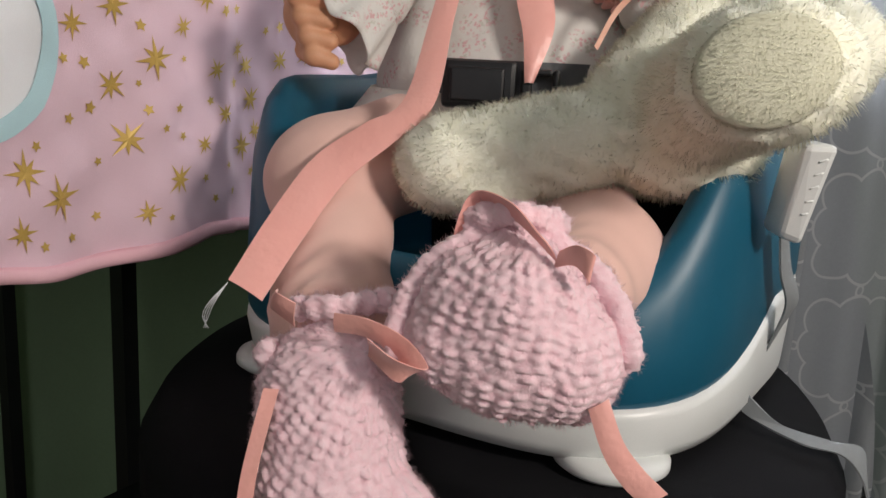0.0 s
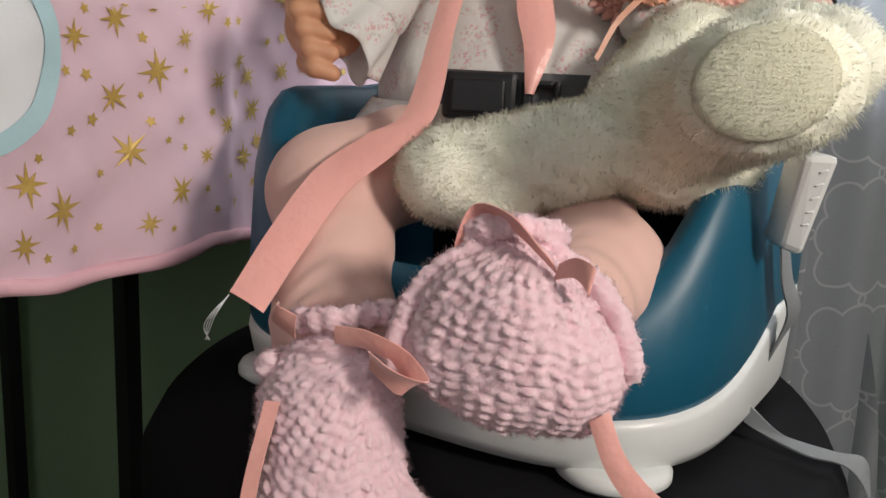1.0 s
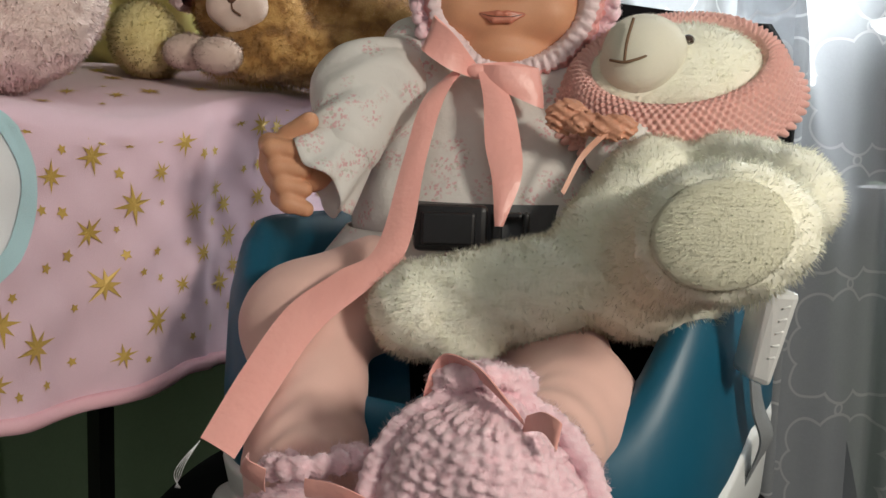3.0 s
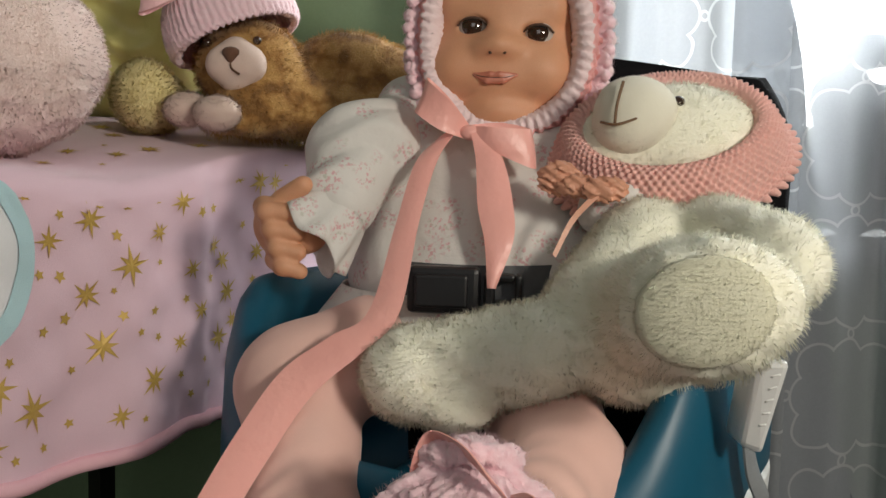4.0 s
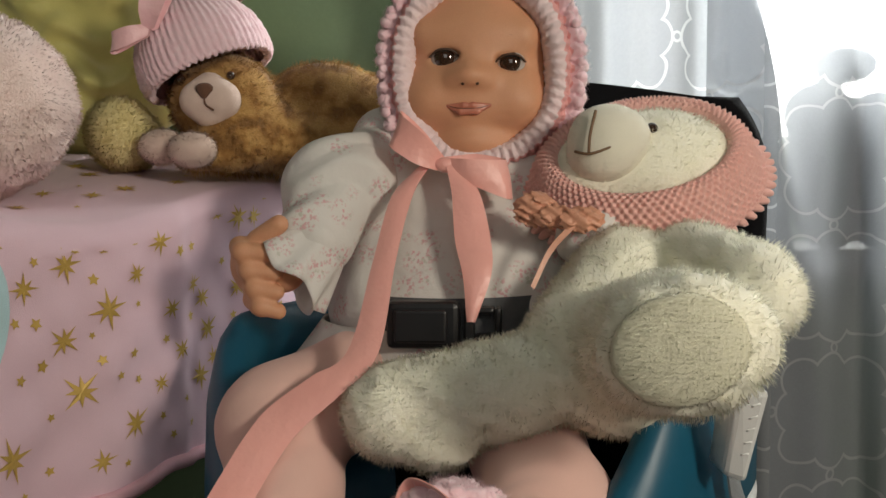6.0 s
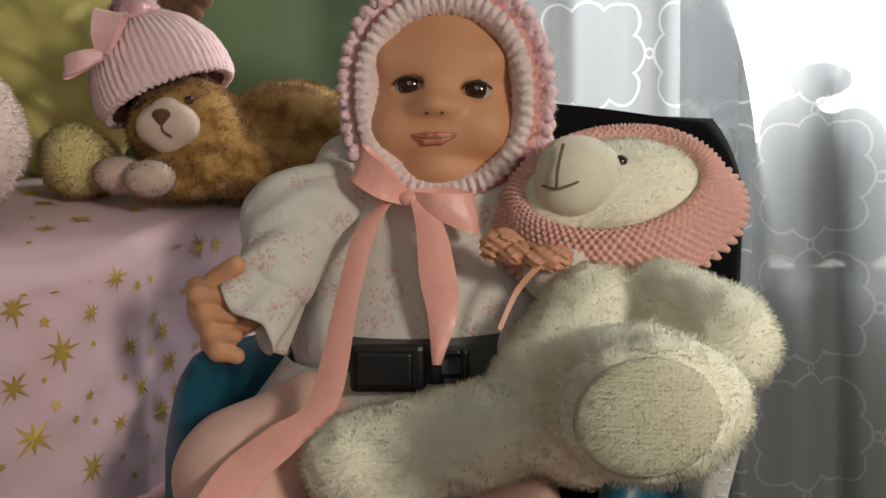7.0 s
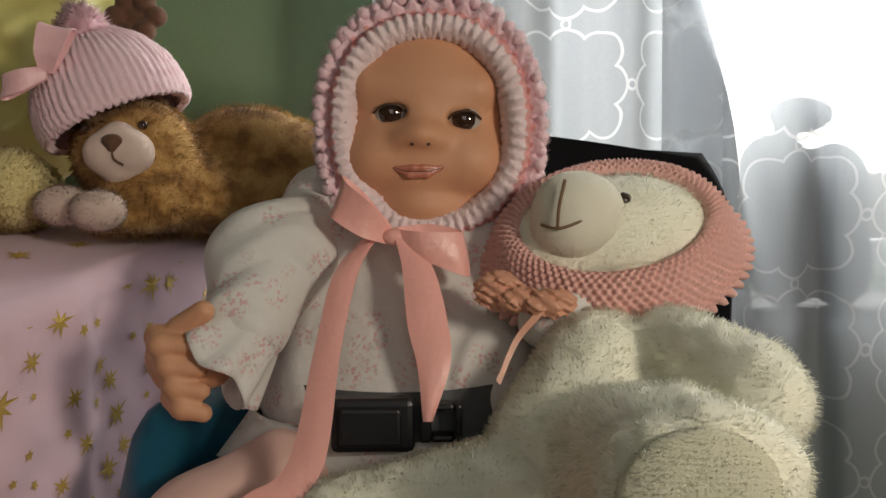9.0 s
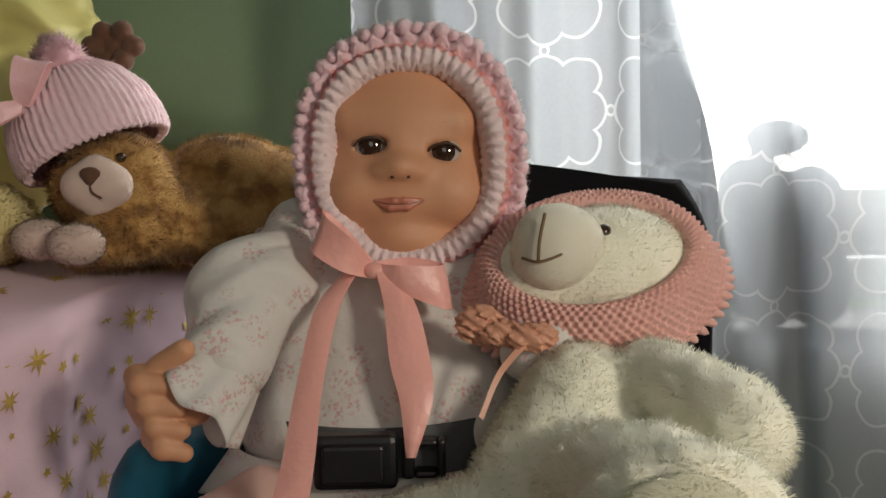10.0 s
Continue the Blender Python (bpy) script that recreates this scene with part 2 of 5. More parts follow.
def fibre_of(mat):
    """The same colour as single thin hairs, which let light through."""
    if mat.name not in FIBRE:
        c = mat.copy()
        c.name = mat.name + "_fibre"
        t = c.node_tree
        bsdf = t.nodes["Principled BSDF"]
        tr = t.nodes.new("ShaderNodeBsdfTranslucent")
        t.links.new(bsdf.inputs["Base Color"].links[0].from_socket, tr.inputs["Color"])
        mx = t.nodes.new("ShaderNodeMixShader")
        mx.inputs[0].default_value = 0.5
        t.links.new(bsdf.outputs[0], mx.inputs[1])
        t.links.new(tr.outputs[0], mx.inputs[2])
        t.links.new(mx.outputs[0], t.nodes["Material Output"].inputs["Surface"])
        FIBRE[mat.name] = c
    return FIBRE[mat.name]


# ---- mesh tools ----
def link_mesh(name, verts, faces, mats, idx=None, parent=None, label="", smooth=True):
    me = bpy.data.meshes.new(name)
    me.from_pydata([tuple(map(float, v)) for v in verts], [], [tuple(map(int, f)) for f in faces])
    for m in mats:
        me.materials.append(m)
    if idx is not None:
        me.polygons.foreach_set("material_index", np.asarray(idx, dtype=np.int32))
    me.polygons.foreach_set("use_smooth", np.full(len(me.polygons), smooth))
    me.update()
    ob = new(name, me)
    if parent:
        ob.parent = parent
    if label:
        tagged(ob, label)
    return ob


def part(name, geo, mats, parent=None, label="", smooth=True):
    """geo: (verts, faces) or (verts, faces, material indices)."""
    mats = mats if isinstance(mats, list) else [mats]
    if len(geo) > 2 and max(geo[2]) >= 10:
        idx = np.asarray(geo[2])
        geo = (geo[0], geo[1], np.where(idx >= 10, idx - 10 + len(mats), idx), *geo[3:])
        mats = mats + [fibre_of(m) for m in mats]
    ob = link_mesh(name, geo[0], geo[1], mats, geo[2] if len(geo) > 2 else None, parent, label, smooth)
    if len(geo) > 3:
        ob.data.normals_split_custom_set_from_vertices(np.asarray(geo[3], float).tolist())
    return ob


def thing(name, label, category, group="", at=(0, 0, 0)):
    ob = tagged(new(name), label, category, group)
    ob.empty_display_size = 0.02
    return ob


def join(*geos):
    verts, faces, idx, n = [], [], [], 0
    for g in geos:
        v, f = g[0], g[1]
        verts.extend(map(tuple, v))
        faces.extend([tuple(int(k) + n for k in q) for q in f])
        idx.extend(list(g[2]) if len(g) > 2 else [0] * len(f))
        n += len(v)
    return verts, faces, idx


def retag(geo, i):
    return geo[0], geo[1], [i] * len(geo[1])


def rotation(deg):
    return np.array(Euler([radians(a) for a in deg]).to_matrix())


def capsule(a, b, ra, rb, mat=0):
    return ("c", np.array(a, float), np.array(b, float), ra, rb, mat)


def ball(c, r, mat=0, deg=(0, 0, 0)):
    r = (r, r, r) if isinstance(r, (int, float)) else r
    return ("e", np.array(c, float), np.array(r, float), rotation(deg), mat)


def distance(p, pts):
    if p[0] == "c":
        _, a, b, ra, rb, _ = p
        ba = b - a
        h = np.clip(((pts - a) @ ba) / max(ba @ ba, 1e-9), 0, 1)
        return np.linalg.norm(pts - a - h[:, None] * ba, axis=1) - (ra + (rb - ra) * h)
    _, c, r, rot, _ = p
    q = (pts - c) @ rot
    k0 = np.linalg.norm(q / r, axis=1)
    k1 = np.linalg.norm(q / (r * r), axis=1)
    return np.where(k1 < 1e-6, -min(r), k0 * (k0 - 1) / np.maximum(k1, 1e-6))


def field(prims, k, pts, carve=()):
    total = None
    for p in prims:
        d = distance(p, pts)
        if total is None:
            total = d
        else:
            h = np.maximum(k - np.abs(total - d), 0) / k
            total = np.minimum(total, d) - h * h * k * 0.25
    for p in carve:
        d = -distance(p, pts)
        h = np.maximum(k * 0.5 - np.abs(total - d), 0) / (k * 0.5)
        total = np.maximum(total, d) + h * h * k * 0.125
    return total


def blob(prims, cell, k=0.02, carve=(), wobble=None):
    """A closed smooth skin round rounded forms (surface nets). Each face takes the material of the nearest form."""
    lo, hi = np.full(3, 1e9), np.full(3, -1e9)
    for p in prims:
        if p[0] == "c":
            r = max(p[3], p[4])
            for e in (p[1], p[2]):
                lo, hi = np.minimum(lo, e - r), np.maximum(hi, e + r)
        else:
            r = max(p[2])
            lo, hi = np.minimum(lo, p[1] - r), np.maximum(hi, p[1] + r)
    lo -= 3 * cell
    n = np.ceil((hi + 3 * cell - lo) / cell).astype(int) + 1
    ax = [lo[i] + cell * np.arange(n[i]) for i in range(3)]
    pts = np.stack(np.meshgrid(*ax, indexing="ij"), -1).reshape(-1, 3)
    f = field(prims, k, pts, carve)
    if wobble:
        f = f + wobble(pts)
    f = f.reshape(n)
    inside = f < 0
    acc, cnt = np.zeros((*(n - 1), 3)), np.zeros(n - 1)
    corner = [(i, j, l) for i in (0, 1) for j in (0, 1) for l in (0, 1)]
    sl = lambda o: tuple(slice(o[i], n[i] - 1 + o[i]) for i in range(3))
    for a in corner:
        for axis in range(3):
            if a[axis]:
                continue
            b = tuple(a[i] + (i == axis) for i in range(3))
            fa, fb = f[sl(a)], f[sl(b)]
            cross = (fa < 0) != (fb < 0)
            t = np.where(cross, fa / np.where(cross, fa - fb, 1), 0)
            for i in range(3):
                acc[..., i] += np.where(cross, a[i] + (t if i == axis else 0), 0)
            cnt += cross
    used = cnt > 0
    ids = np.full(n - 1, -1)
    ids[used] = np.arange(used.sum())
    cells = np.argwhere(used)
    verts = lo + cell * (cells + acc[used] / cnt[used][:, None])
    faces = []
    for axis in range(3):
        u, v = [(1, 2), (2, 0), (0, 1)][axis]
        a = inside
        b = np.roll(inside, -1, axis)
        ch = a != b
        edge = np.argwhere(ch)
        edge = edge[(edge[:, axis] < n[axis] - 1) & (edge[:, u] > 0) & (edge[:, v] > 0) & (edge[:, u] < n[u] - 1) & (edge[:, v] < n[v] - 1)]
        flip = ~inside[tuple(edge.T)]
        quad = []
        for du, dv in ((1, 1), (0, 1), (0, 0), (1, 0)):
            e = edge.copy()
            e[:, u] -= du
            e[:, v] -= dv
            quad.append(ids[tuple(e.T)])
        quad = np.stack(quad, 1)
        quad[flip] = quad[flip][:, ::-1]
        faces.append(quad)
    faces = np.concatenate(faces)
    faces = faces[(faces >= 0).all(1)]
    mid = verts[faces].mean(1)
    near = np.argmin(np.stack([distance(p, mid) for p in prims]), 0)
    return verts, faces, np.array([p[-1] for p in prims])[near]


def normals_of(verts, faces):
    verts, faces = np.asarray(verts), np.asarray(faces)
    fn = np.cross(verts[faces[:, 2]] - verts[faces[:, 0]], verts[faces[:, 3]] - verts[faces[:, 1]])
    vn = np.zeros_like(verts)
    for i in range(4):
        np.add.at(vn, faces[:, i], fn)
    return vn / np.maximum(np.linalg.norm(vn, axis=1, keepdims=True), 1e-12), fn


def fur(geo, count, length, width, lie=(0, 0, -0.6), seed=1, only=None, wild=0.35, bare=None):
    """Many small bent blades over a skin; returns the skin with its pile."""
    rng = np.random.default_rng(seed)
    verts, faces, idx = np.asarray(geo[0]), np.asarray(geo[1]), np.asarray(geo[2])
    vn, fn = normals_of(verts, faces)
    area = np.linalg.norm(fn, axis=1)
    if only is not None:
        area = area * np.isin(idx, only)
    if bare:
        far = np.linalg.norm(verts[faces].mean(1) - np.array(bare[0]), axis=1)
        area = area * (far > bare[1])
    pick = rng.choice(len(faces), count, p=area / area.sum())
    w = rng.dirichlet((1, 1, 1, 1), count)
    root = (verts[faces[pick]] * w[..., None]).sum(1)
    nor = (vn[faces[pick]] * w[..., None]).sum(1)
    # locks: neighbours lean together
    cellid = np.floor(root / 0.006).astype(int)
    key = (cellid * np.array([73856093, 19349663, 83492791])).sum(1) % 4096
    lock = rng.normal(0, 1, (4096, 3))[key]
    way = nor + np.array(lie) * 0.8 + wild * lock * 0.7 + wild * 0.5 * rng.normal(0, 1, (count, 3))
    way -= np.minimum((way * nor).sum(1) - 0.25, 0)[:, None] * nor
    way /= np.linalg.norm(way, axis=1, keepdims=True)
    ln = length * rng.uniform(0.6, 1.25, count)[:, None]
    side = np.cross(way, nor + 0.45 * rng.normal(0, 1, (count, 3)))
    side *= np.where((np.cross(side, way) * nor).sum(1) < 0, -1.0, 1.0)[:, None]
    side *= width / np.maximum(np.linalg.norm(side, axis=1, keepdims=True), 1e-9)
    mid = root + way * ln * 0.55
    tip = root + way * ln + (np.array(lie) * 0.35 + lock * 0.15) * ln
    root = root - nor * 0.001
    v = np.stack([root - side, root + side, mid + side * 0.7, mid - side * 0.7, tip], 1).reshape(-1, 3)
    o = len(verts) + 5 * np.arange(count)
    quads = np.stack([o, o + 1, o + 2, o + 3], 1)
    tris = np.stack([o + 3, o + 2, o + 4], 1)
    allv = np.concatenate([verts, v])
    allf = faces.tolist() + quads.tolist() + tris.tolist()
    ii = np.concatenate([idx, idx[pick] + 10, idx[pick] + 10])
    # hairs shade with the skin that they grow from
    lean = nor + 0.25 * way
    lean /= np.maximum(np.linalg.norm(lean, axis=1, keepdims=True), 1e-9)
    return allv, allf, ii, np.concatenate([vn, np.repeat(lean, 5, axis=0)])


def spline(points, n):
    """Catmull-Rom through rows of numbers."""
    p = np.array(points, float)
    p = np.concatenate([[2 * p[0] - p[1]], p, [2 * p[-1] - p[-2]]])
    out = []
    seg = len(p) - 3
    for s in np.linspace(0, seg - 1e-9, n):
        i = int(s)
        t = s - i
        a, b, c, d = p[i:i + 4]
        out.append(0.5 * (2 * b + (c - a) * t + (2 * a - 5 * b + 4 * c - d) * t * t + (3 * b - 3 * c + d - a) * t ** 3))
    return np.array(out)


def tube(points, radius, n=24, sides=8, taper=1.0):
    c = spline(points, n)
    verts, faces = [], []
    for i, p in enumerate(c):
        d = c[min(i + 1, n - 1)] - c[max(i - 1, 0)]
        d /= np.linalg.norm(d)
        u = np.cross(d, (0.3, 0.2, 0.93))
        u /= np.linalg.norm(u)
        w = np.cross(d, u)
        r = radius * (1 + (taper - 1) * i / (n - 1))
        for k in range(sides):
            a = 2 * math.pi * k / sides
            verts.append(p + r * (u * math.cos(a) + w * math.sin(a)))
    for i in range(n - 1):
        for k in range(sides):
            k2 = (k + 1) % sides
            faces.append((i * sides + k, i * sides + k2, (i + 1) * sides + k2, (i + 1) * sides + k))
    faces.append(tuple(range(sides))[::-1])
    faces.append(tuple((n - 1) * sides + k for k in range(sides)))
    return verts, faces


def ribbon(rows, n=40, thick=0.0006, across=5, curl=0.0, end_cut=0.0):
    """A flat woven band. rows: centre x, y, z and half-width vector x, y, z."""
    r = spline(rows, n)
    top, bot = [], []
    for i, row in enumerate(r):
        c, h = row[:3], row[3:]
        d = r[min(i + 1, n - 1)][:3] - r[max(i - 1, 0)][:3]
        nn = np.cross(d, h)
        nn /= max(np.linalg.norm(nn), 1e-9)
        for k in range(across):
            q = 2 * k / (across - 1) - 1
            cut = d / max(np.linalg.norm(d), 1e-9) * end_cut * q if i == n - 1 else 0
            p = c + h * q + nn * curl * (1 - q * q) + cut
            top.append(p + nn * thick / 2)
            bot.append(p - nn * thick / 2)
    m = len(top)
    verts = top + bot
    faces = []
    for i in range(n - 1):
        for k in range(across - 1):
            a = i * across + k
            faces.append((a, a + 1, a + across + 1, a + across))
            faces.append((m + a, m + a + across, m + a + across + 1, m + a + 1))
    rims = []
    for i in range(n - 1):
        for k in (0, across - 1):
            a = i * across + k
            q = (a, a + across, m + a + across, m + a)
            rims.append(q if k == 0 else q[::-1])
    for i in (0, n - 1):
        for k in range(across - 1):
            a = i * across + k
            q = (a, m + a, m + a + 1, a + 1)
            rims.append(q if i == 0 else q[::-1])
    # rims keep corners of their own, so that the edge stays crisp
    for q in rims:
        o = len(verts)
        verts += [verts[j] for j in q]
        faces.append((o, o + 1, o + 2, o + 3))
    return verts, faces


def box(lo, hi, bevel=0.0):
    bm = bmesh.new()
    bmesh.ops.create_cube(bm, size=1)
    s = [hi[i] - lo[i] for i in range(3)]
    for v in bm.verts:
        v.co = Vector([(lo[i] + hi[i]) / 2 + v.co[i] * s[i] for i in range(3)])
    if bevel:
        bmesh.ops.bevel(bm, geom=bm.edges[:], offset=bevel, segments=2, affect="EDGES", profile=0.5)
    bm.verts.index_update()
    geo = [tuple(v.co) for v in bm.verts], [tuple(v.index for v in f.verts) for f in bm.faces]
    bm.free()
    return geo


def grid(fn, us, vs, closed=False):
    verts = [fn(u, v) for u in us for v in vs]
    nu, nv = len(us), len(vs)
    faces = []
    for i in range(nu if closed else nu - 1):
        for j in range(nv - 1):
            a, b = i * nv + j, ((i + 1) % nu) * nv + j
            faces.append((a, b, b + 1, a + 1))
    return verts, faces


def thicken(geo, thick):
    """Gives an open sheet of quads a back and rims."""
    verts, faces = np.asarray(geo[0], float), np.asarray(geo[1])
    vn, _ = normals_of(verts, faces)
    n = len(verts)
    back = verts - vn * thick
    edges = {}
    for f in faces.tolist():
        for i in range(4):
            a, b = f[i], f[(i + 1) % 4]
            edges[(a, b)] = 1
    rim = [(b, a, a + n, b + n) for a, b in edges if (b, a) not in edges]
    idx = list(geo[2]) if len(geo) > 2 else [0] * len(faces)
    near = {}
    for f, m in zip(faces.tolist(), idx):
        for k in f:
            near[k] = m
    allf = faces.tolist() + (faces[:, ::-1] + n).tolist() + rim
    return np.concatenate([verts, back]), allf, idx + idx + [near[r[0]] for r in rim]


def unit(v):
    v = np.array(v, float)
    return v / np.linalg.norm(v)


# ---- room ----
WALL_Y = 1.16
WIN = (0.16, 1.10, 0.74, 1.80)  # opening: x0, x1, z0, z1


def structure(name, geo, mat, label, category):
    ob = part(name, geo, mat, None, "", False)
    return tagged(ob, label, category, kind="structure")


def build_room():
    x0, x1, z0, z1 = WIN
    structure("floor", box((-1.6, -2.2, -0.1), (2.4, 1.30, 0.0)), FLOORMAT, "brown floor in deep shade under the chair and table", "floor")
    structure("ceiling", box((-1.6, -2.2, 2.4), (2.4, 1.30, 2.5)), CEILMAT, "plain pale painted ceiling of the room", "ceiling")
    back = join(box((-1.6, WALL_Y, 0), (x0, WALL_Y + 0.14, 2.4)), box((x1, WALL_Y, 0), (2.4, WALL_Y + 0.14, 2.4)),
                box((x0, WALL_Y, 0), (x1, WALL_Y + 0.14, z0)), box((x0, WALL_Y, z1), (x1, WALL_Y + 0.14, 2.4)))
    structure("wall_back", back, WALLGREEN, "matt sage green painted wall with a window", "wall")
    structure("wall_left", box((-1.7, -2.2, 0), (-1.6, 1.30, 2.4)), WALLGREEN, "matt sage green painted side wall", "wall")
    structure("wall_right", box((2.4, -2.2, 0), (2.5, 1.30, 2.4)), WALLPLAIN, "plain painted side wall of the room", "wall")
    structure("wall_front", box((-1.6, -2.3, 0), (2.4, -2.2, 2.4)), WALLPLAIN, "plain painted wall behind the viewer", "wall")
    structure("baseboard", box((-1.6, WALL_Y - 0.015, 0), (2.4, WALL_Y - 0.002, 0.09), 0.004), DARKMETAL, "dark baseboard along the green wall", "baseboard")
    win = tagged(new("window_1"), "white framed window behind a sheer curtain, bright daylight", "window", kind="structure")
    y = WALL_Y + 0.06
    part("window_frame", join(box((x0, y, z0), (x0 + 0.05, y + 0.05, z1), 0.004), box((x1 - 0.05, y, z0), (x1, y + 0.05, z1), 0.004),
                              box((x0 + 0.05, y, z0), (x1 - 0.05, y + 0.05, z0 + 0.05), 0.004), box((x0 + 0.05, y, z1 - 0.05), (x1 - 0.05, y + 0.05, z1), 0.004)), WHITEFRAME, win, "", False)
    part("window_sill", box((x0 - 0.03, WALL_Y - 0.155, z0 - 0.03), (x1 + 0.03, y, z0 - 0.002), 0.005), SILLDIMMED, win, "", False)
    pane = part("pane", box((x0 + 0.05, y + 0.02, z0 + 0.05), (x1 - 0.05, y + 0.024, z1 - 0.05)), GLASS, win, "", False)
    pane.visible_shadow = False


# ---- curtains ----
def fold_left(x, z):
    return 0.985 + 0.016 * math.sin(x * 62 + 0.6 * math.sin(z * 3)) + 0.007 * math.sin(x * 143 + 1.3)


def fold_right(x, z):
    pleat = min(1.0, max(0.0, (x - 0.462 - 0.02 * (1.0 - z)) / 0.010))
    return 0.975 - 0.022 * pleat + 0.012 * math.sin(x * 40 + 0.8 * math.sin(z * 2.3) + 0.5) + 0.005 * math.sin(x * 97 + z)


def build_curtain(fn, x_lo, x_hi, skew, mat, label):
    cur = thing("curtain", label, "curtain", "curtains at the window")
    z0, z1 = 0.06, 1.95

    def at(u, v):
        z = z0 + (z1 - z0) * v
        x = x_lo + (x_hi + skew * max(0.0, 1.25 - z) - x_lo) * u
        return (x, fn(x, z), z)
    nx = int((x_hi - x_lo) / 0.004)
    panel = grid(at, np.linspace(0, 1, nx), np.linspace(0, 1, 70))
    part("curtain_panel", panel, mat, cur)
    hem = [at(u, 0.0) for u in np.linspace(0, 1, nx // 4)]
    part("weighted_hem", tube(hem, 0.003, nx // 2, 6), mat, cur)


# ---- table with blanket ----
EO, EE, EN = np.array([-0.26, 0.54, 0.0]), np.array([0.414, 0.910, 0.0]), np.array([0.910, -0.414, 0.0])


def blanket_point(s, p, lift=0.0):
    """s runs along the table's edge, p from the hem (0) over the bend (1) to the far side (2)."""
    zb = 0.787 + 0.10 * max(0.0, s - 0.22) + 0.006 * math.sin(s * 21)
    hem = 0.573 + 0.006 * math.sin(s * 26 + 1)
    wave = (0.010 * math.sin(s * 31 + 0.6) + 0.005 * math.sin(s * 67)) * (1 - min(p, 1.0)) ** 1.1
    back = 0.075 * min(1.0, max(0.0, (s - 0.287) / 0.02)) * 0.16
    r = 0.022
    wave += 0.0012 * math.sin(s * 120 + p * 9) * math.sin(p * 13 + s * 20) + 0.0012 * math.sin(s * 61 - p * 21)
    if p <= 1.0:
        z = hem + (zb - r - hem) * p
        out = wave - back * (1 - 0.4 * p)
        nrm = EN
    elif p <= 1.25:
        a = (p - 1.0) / 0.25 * math.pi / 2
        z = zb - r + r * math.sin(a)
        out = -r + r * math.cos(a) - back * 0.6 * math.cos(a)
        nrm = EN * math.cos(a) + np.array([0, 0, 1]) * math.sin(a)
    else:
        q = (p - 1.25) / 0.75
        z = zb + 0.030 * min(1.0, q * 3.0) * (1.0 if s > 0.1 else 0.6) + 0.004 * math.sin(s * 30) * math.sin(q * 9)
        out = -r - 0.50 * q
        nrm = np.array([0, 0, 1.0])
    return EO + EE * s + EN * out + np.array([0, 0, z]) + nrm * lift


def face_p(z):
    return (z - 0.573) / (0.787 - 0.022 - 0.573)


def star_on(s, p, size, points, spin, inner=0.36, lift=0.0012):
    """A gold star laid on the blanket, in its own surface coordinates."""
    scale = 1 / (0.787 - 0.022 - 0.573)
    verts = [blanket_point(s, p, lift)]
    n = points * 2
    for k in range(n):
        a = 2 * math.pi * k / n + spin
        r = size * (1.0 if k % 2 == 0 else inner) * (1 if (k // 2) % 2 == 0 or points < 7 else 0.72)
        if p < 1:
            verts.append(blanket_point(s + r * math.cos(a), min(p + r * math.sin(a) * scale, 1.2), lift))
        else:
            verts.append(blanket_point(s + r * math.cos(a), p + r * math.sin(a) * 1.5, lift))
    return verts, [(0, 1 + k, 1 + (k + 1) % n) for k in range(n)]


def build_table():
    tab = thing("side_table", "black metal folding table beside the chair, under a blanket", "table")

    def slab(s0, s1, o0, o1, z0, z1):
        v = []
        for z in (z0, z1):
            for s, o in ((s0, o0), (s1, o0), (s1, o1), (s0, o1)):
                p = EO + EE * s + EN * o
                v.append((p[0], p[1], z))
        return v, [(0, 3, 2, 1), (4, 5, 6, 7), (0, 1, 5, 4), (1, 2, 6, 5), (2, 3, 7, 6), (3, 0, 4, 7)]
    part("tabletop", slab(-0.12, 0.55, -0.53, -0.035, 0.735, 0.758), DARKMETAL, tab, "", False)
    for s, o in ((-0.10, -0.16), (0.32, -0.175), (-0.10, -0.50), (0.40, -0.50)):
        part("leg", slab(s, s + 0.018, o - 0.018, o, 0.0, 0.735), DARKMETAL, tab, "", False)
    part("stretcher", slab(-0.07, 0.40, -0.085, -0.065, 0.30, 0.33), DARKMETAL, tab, "", False)


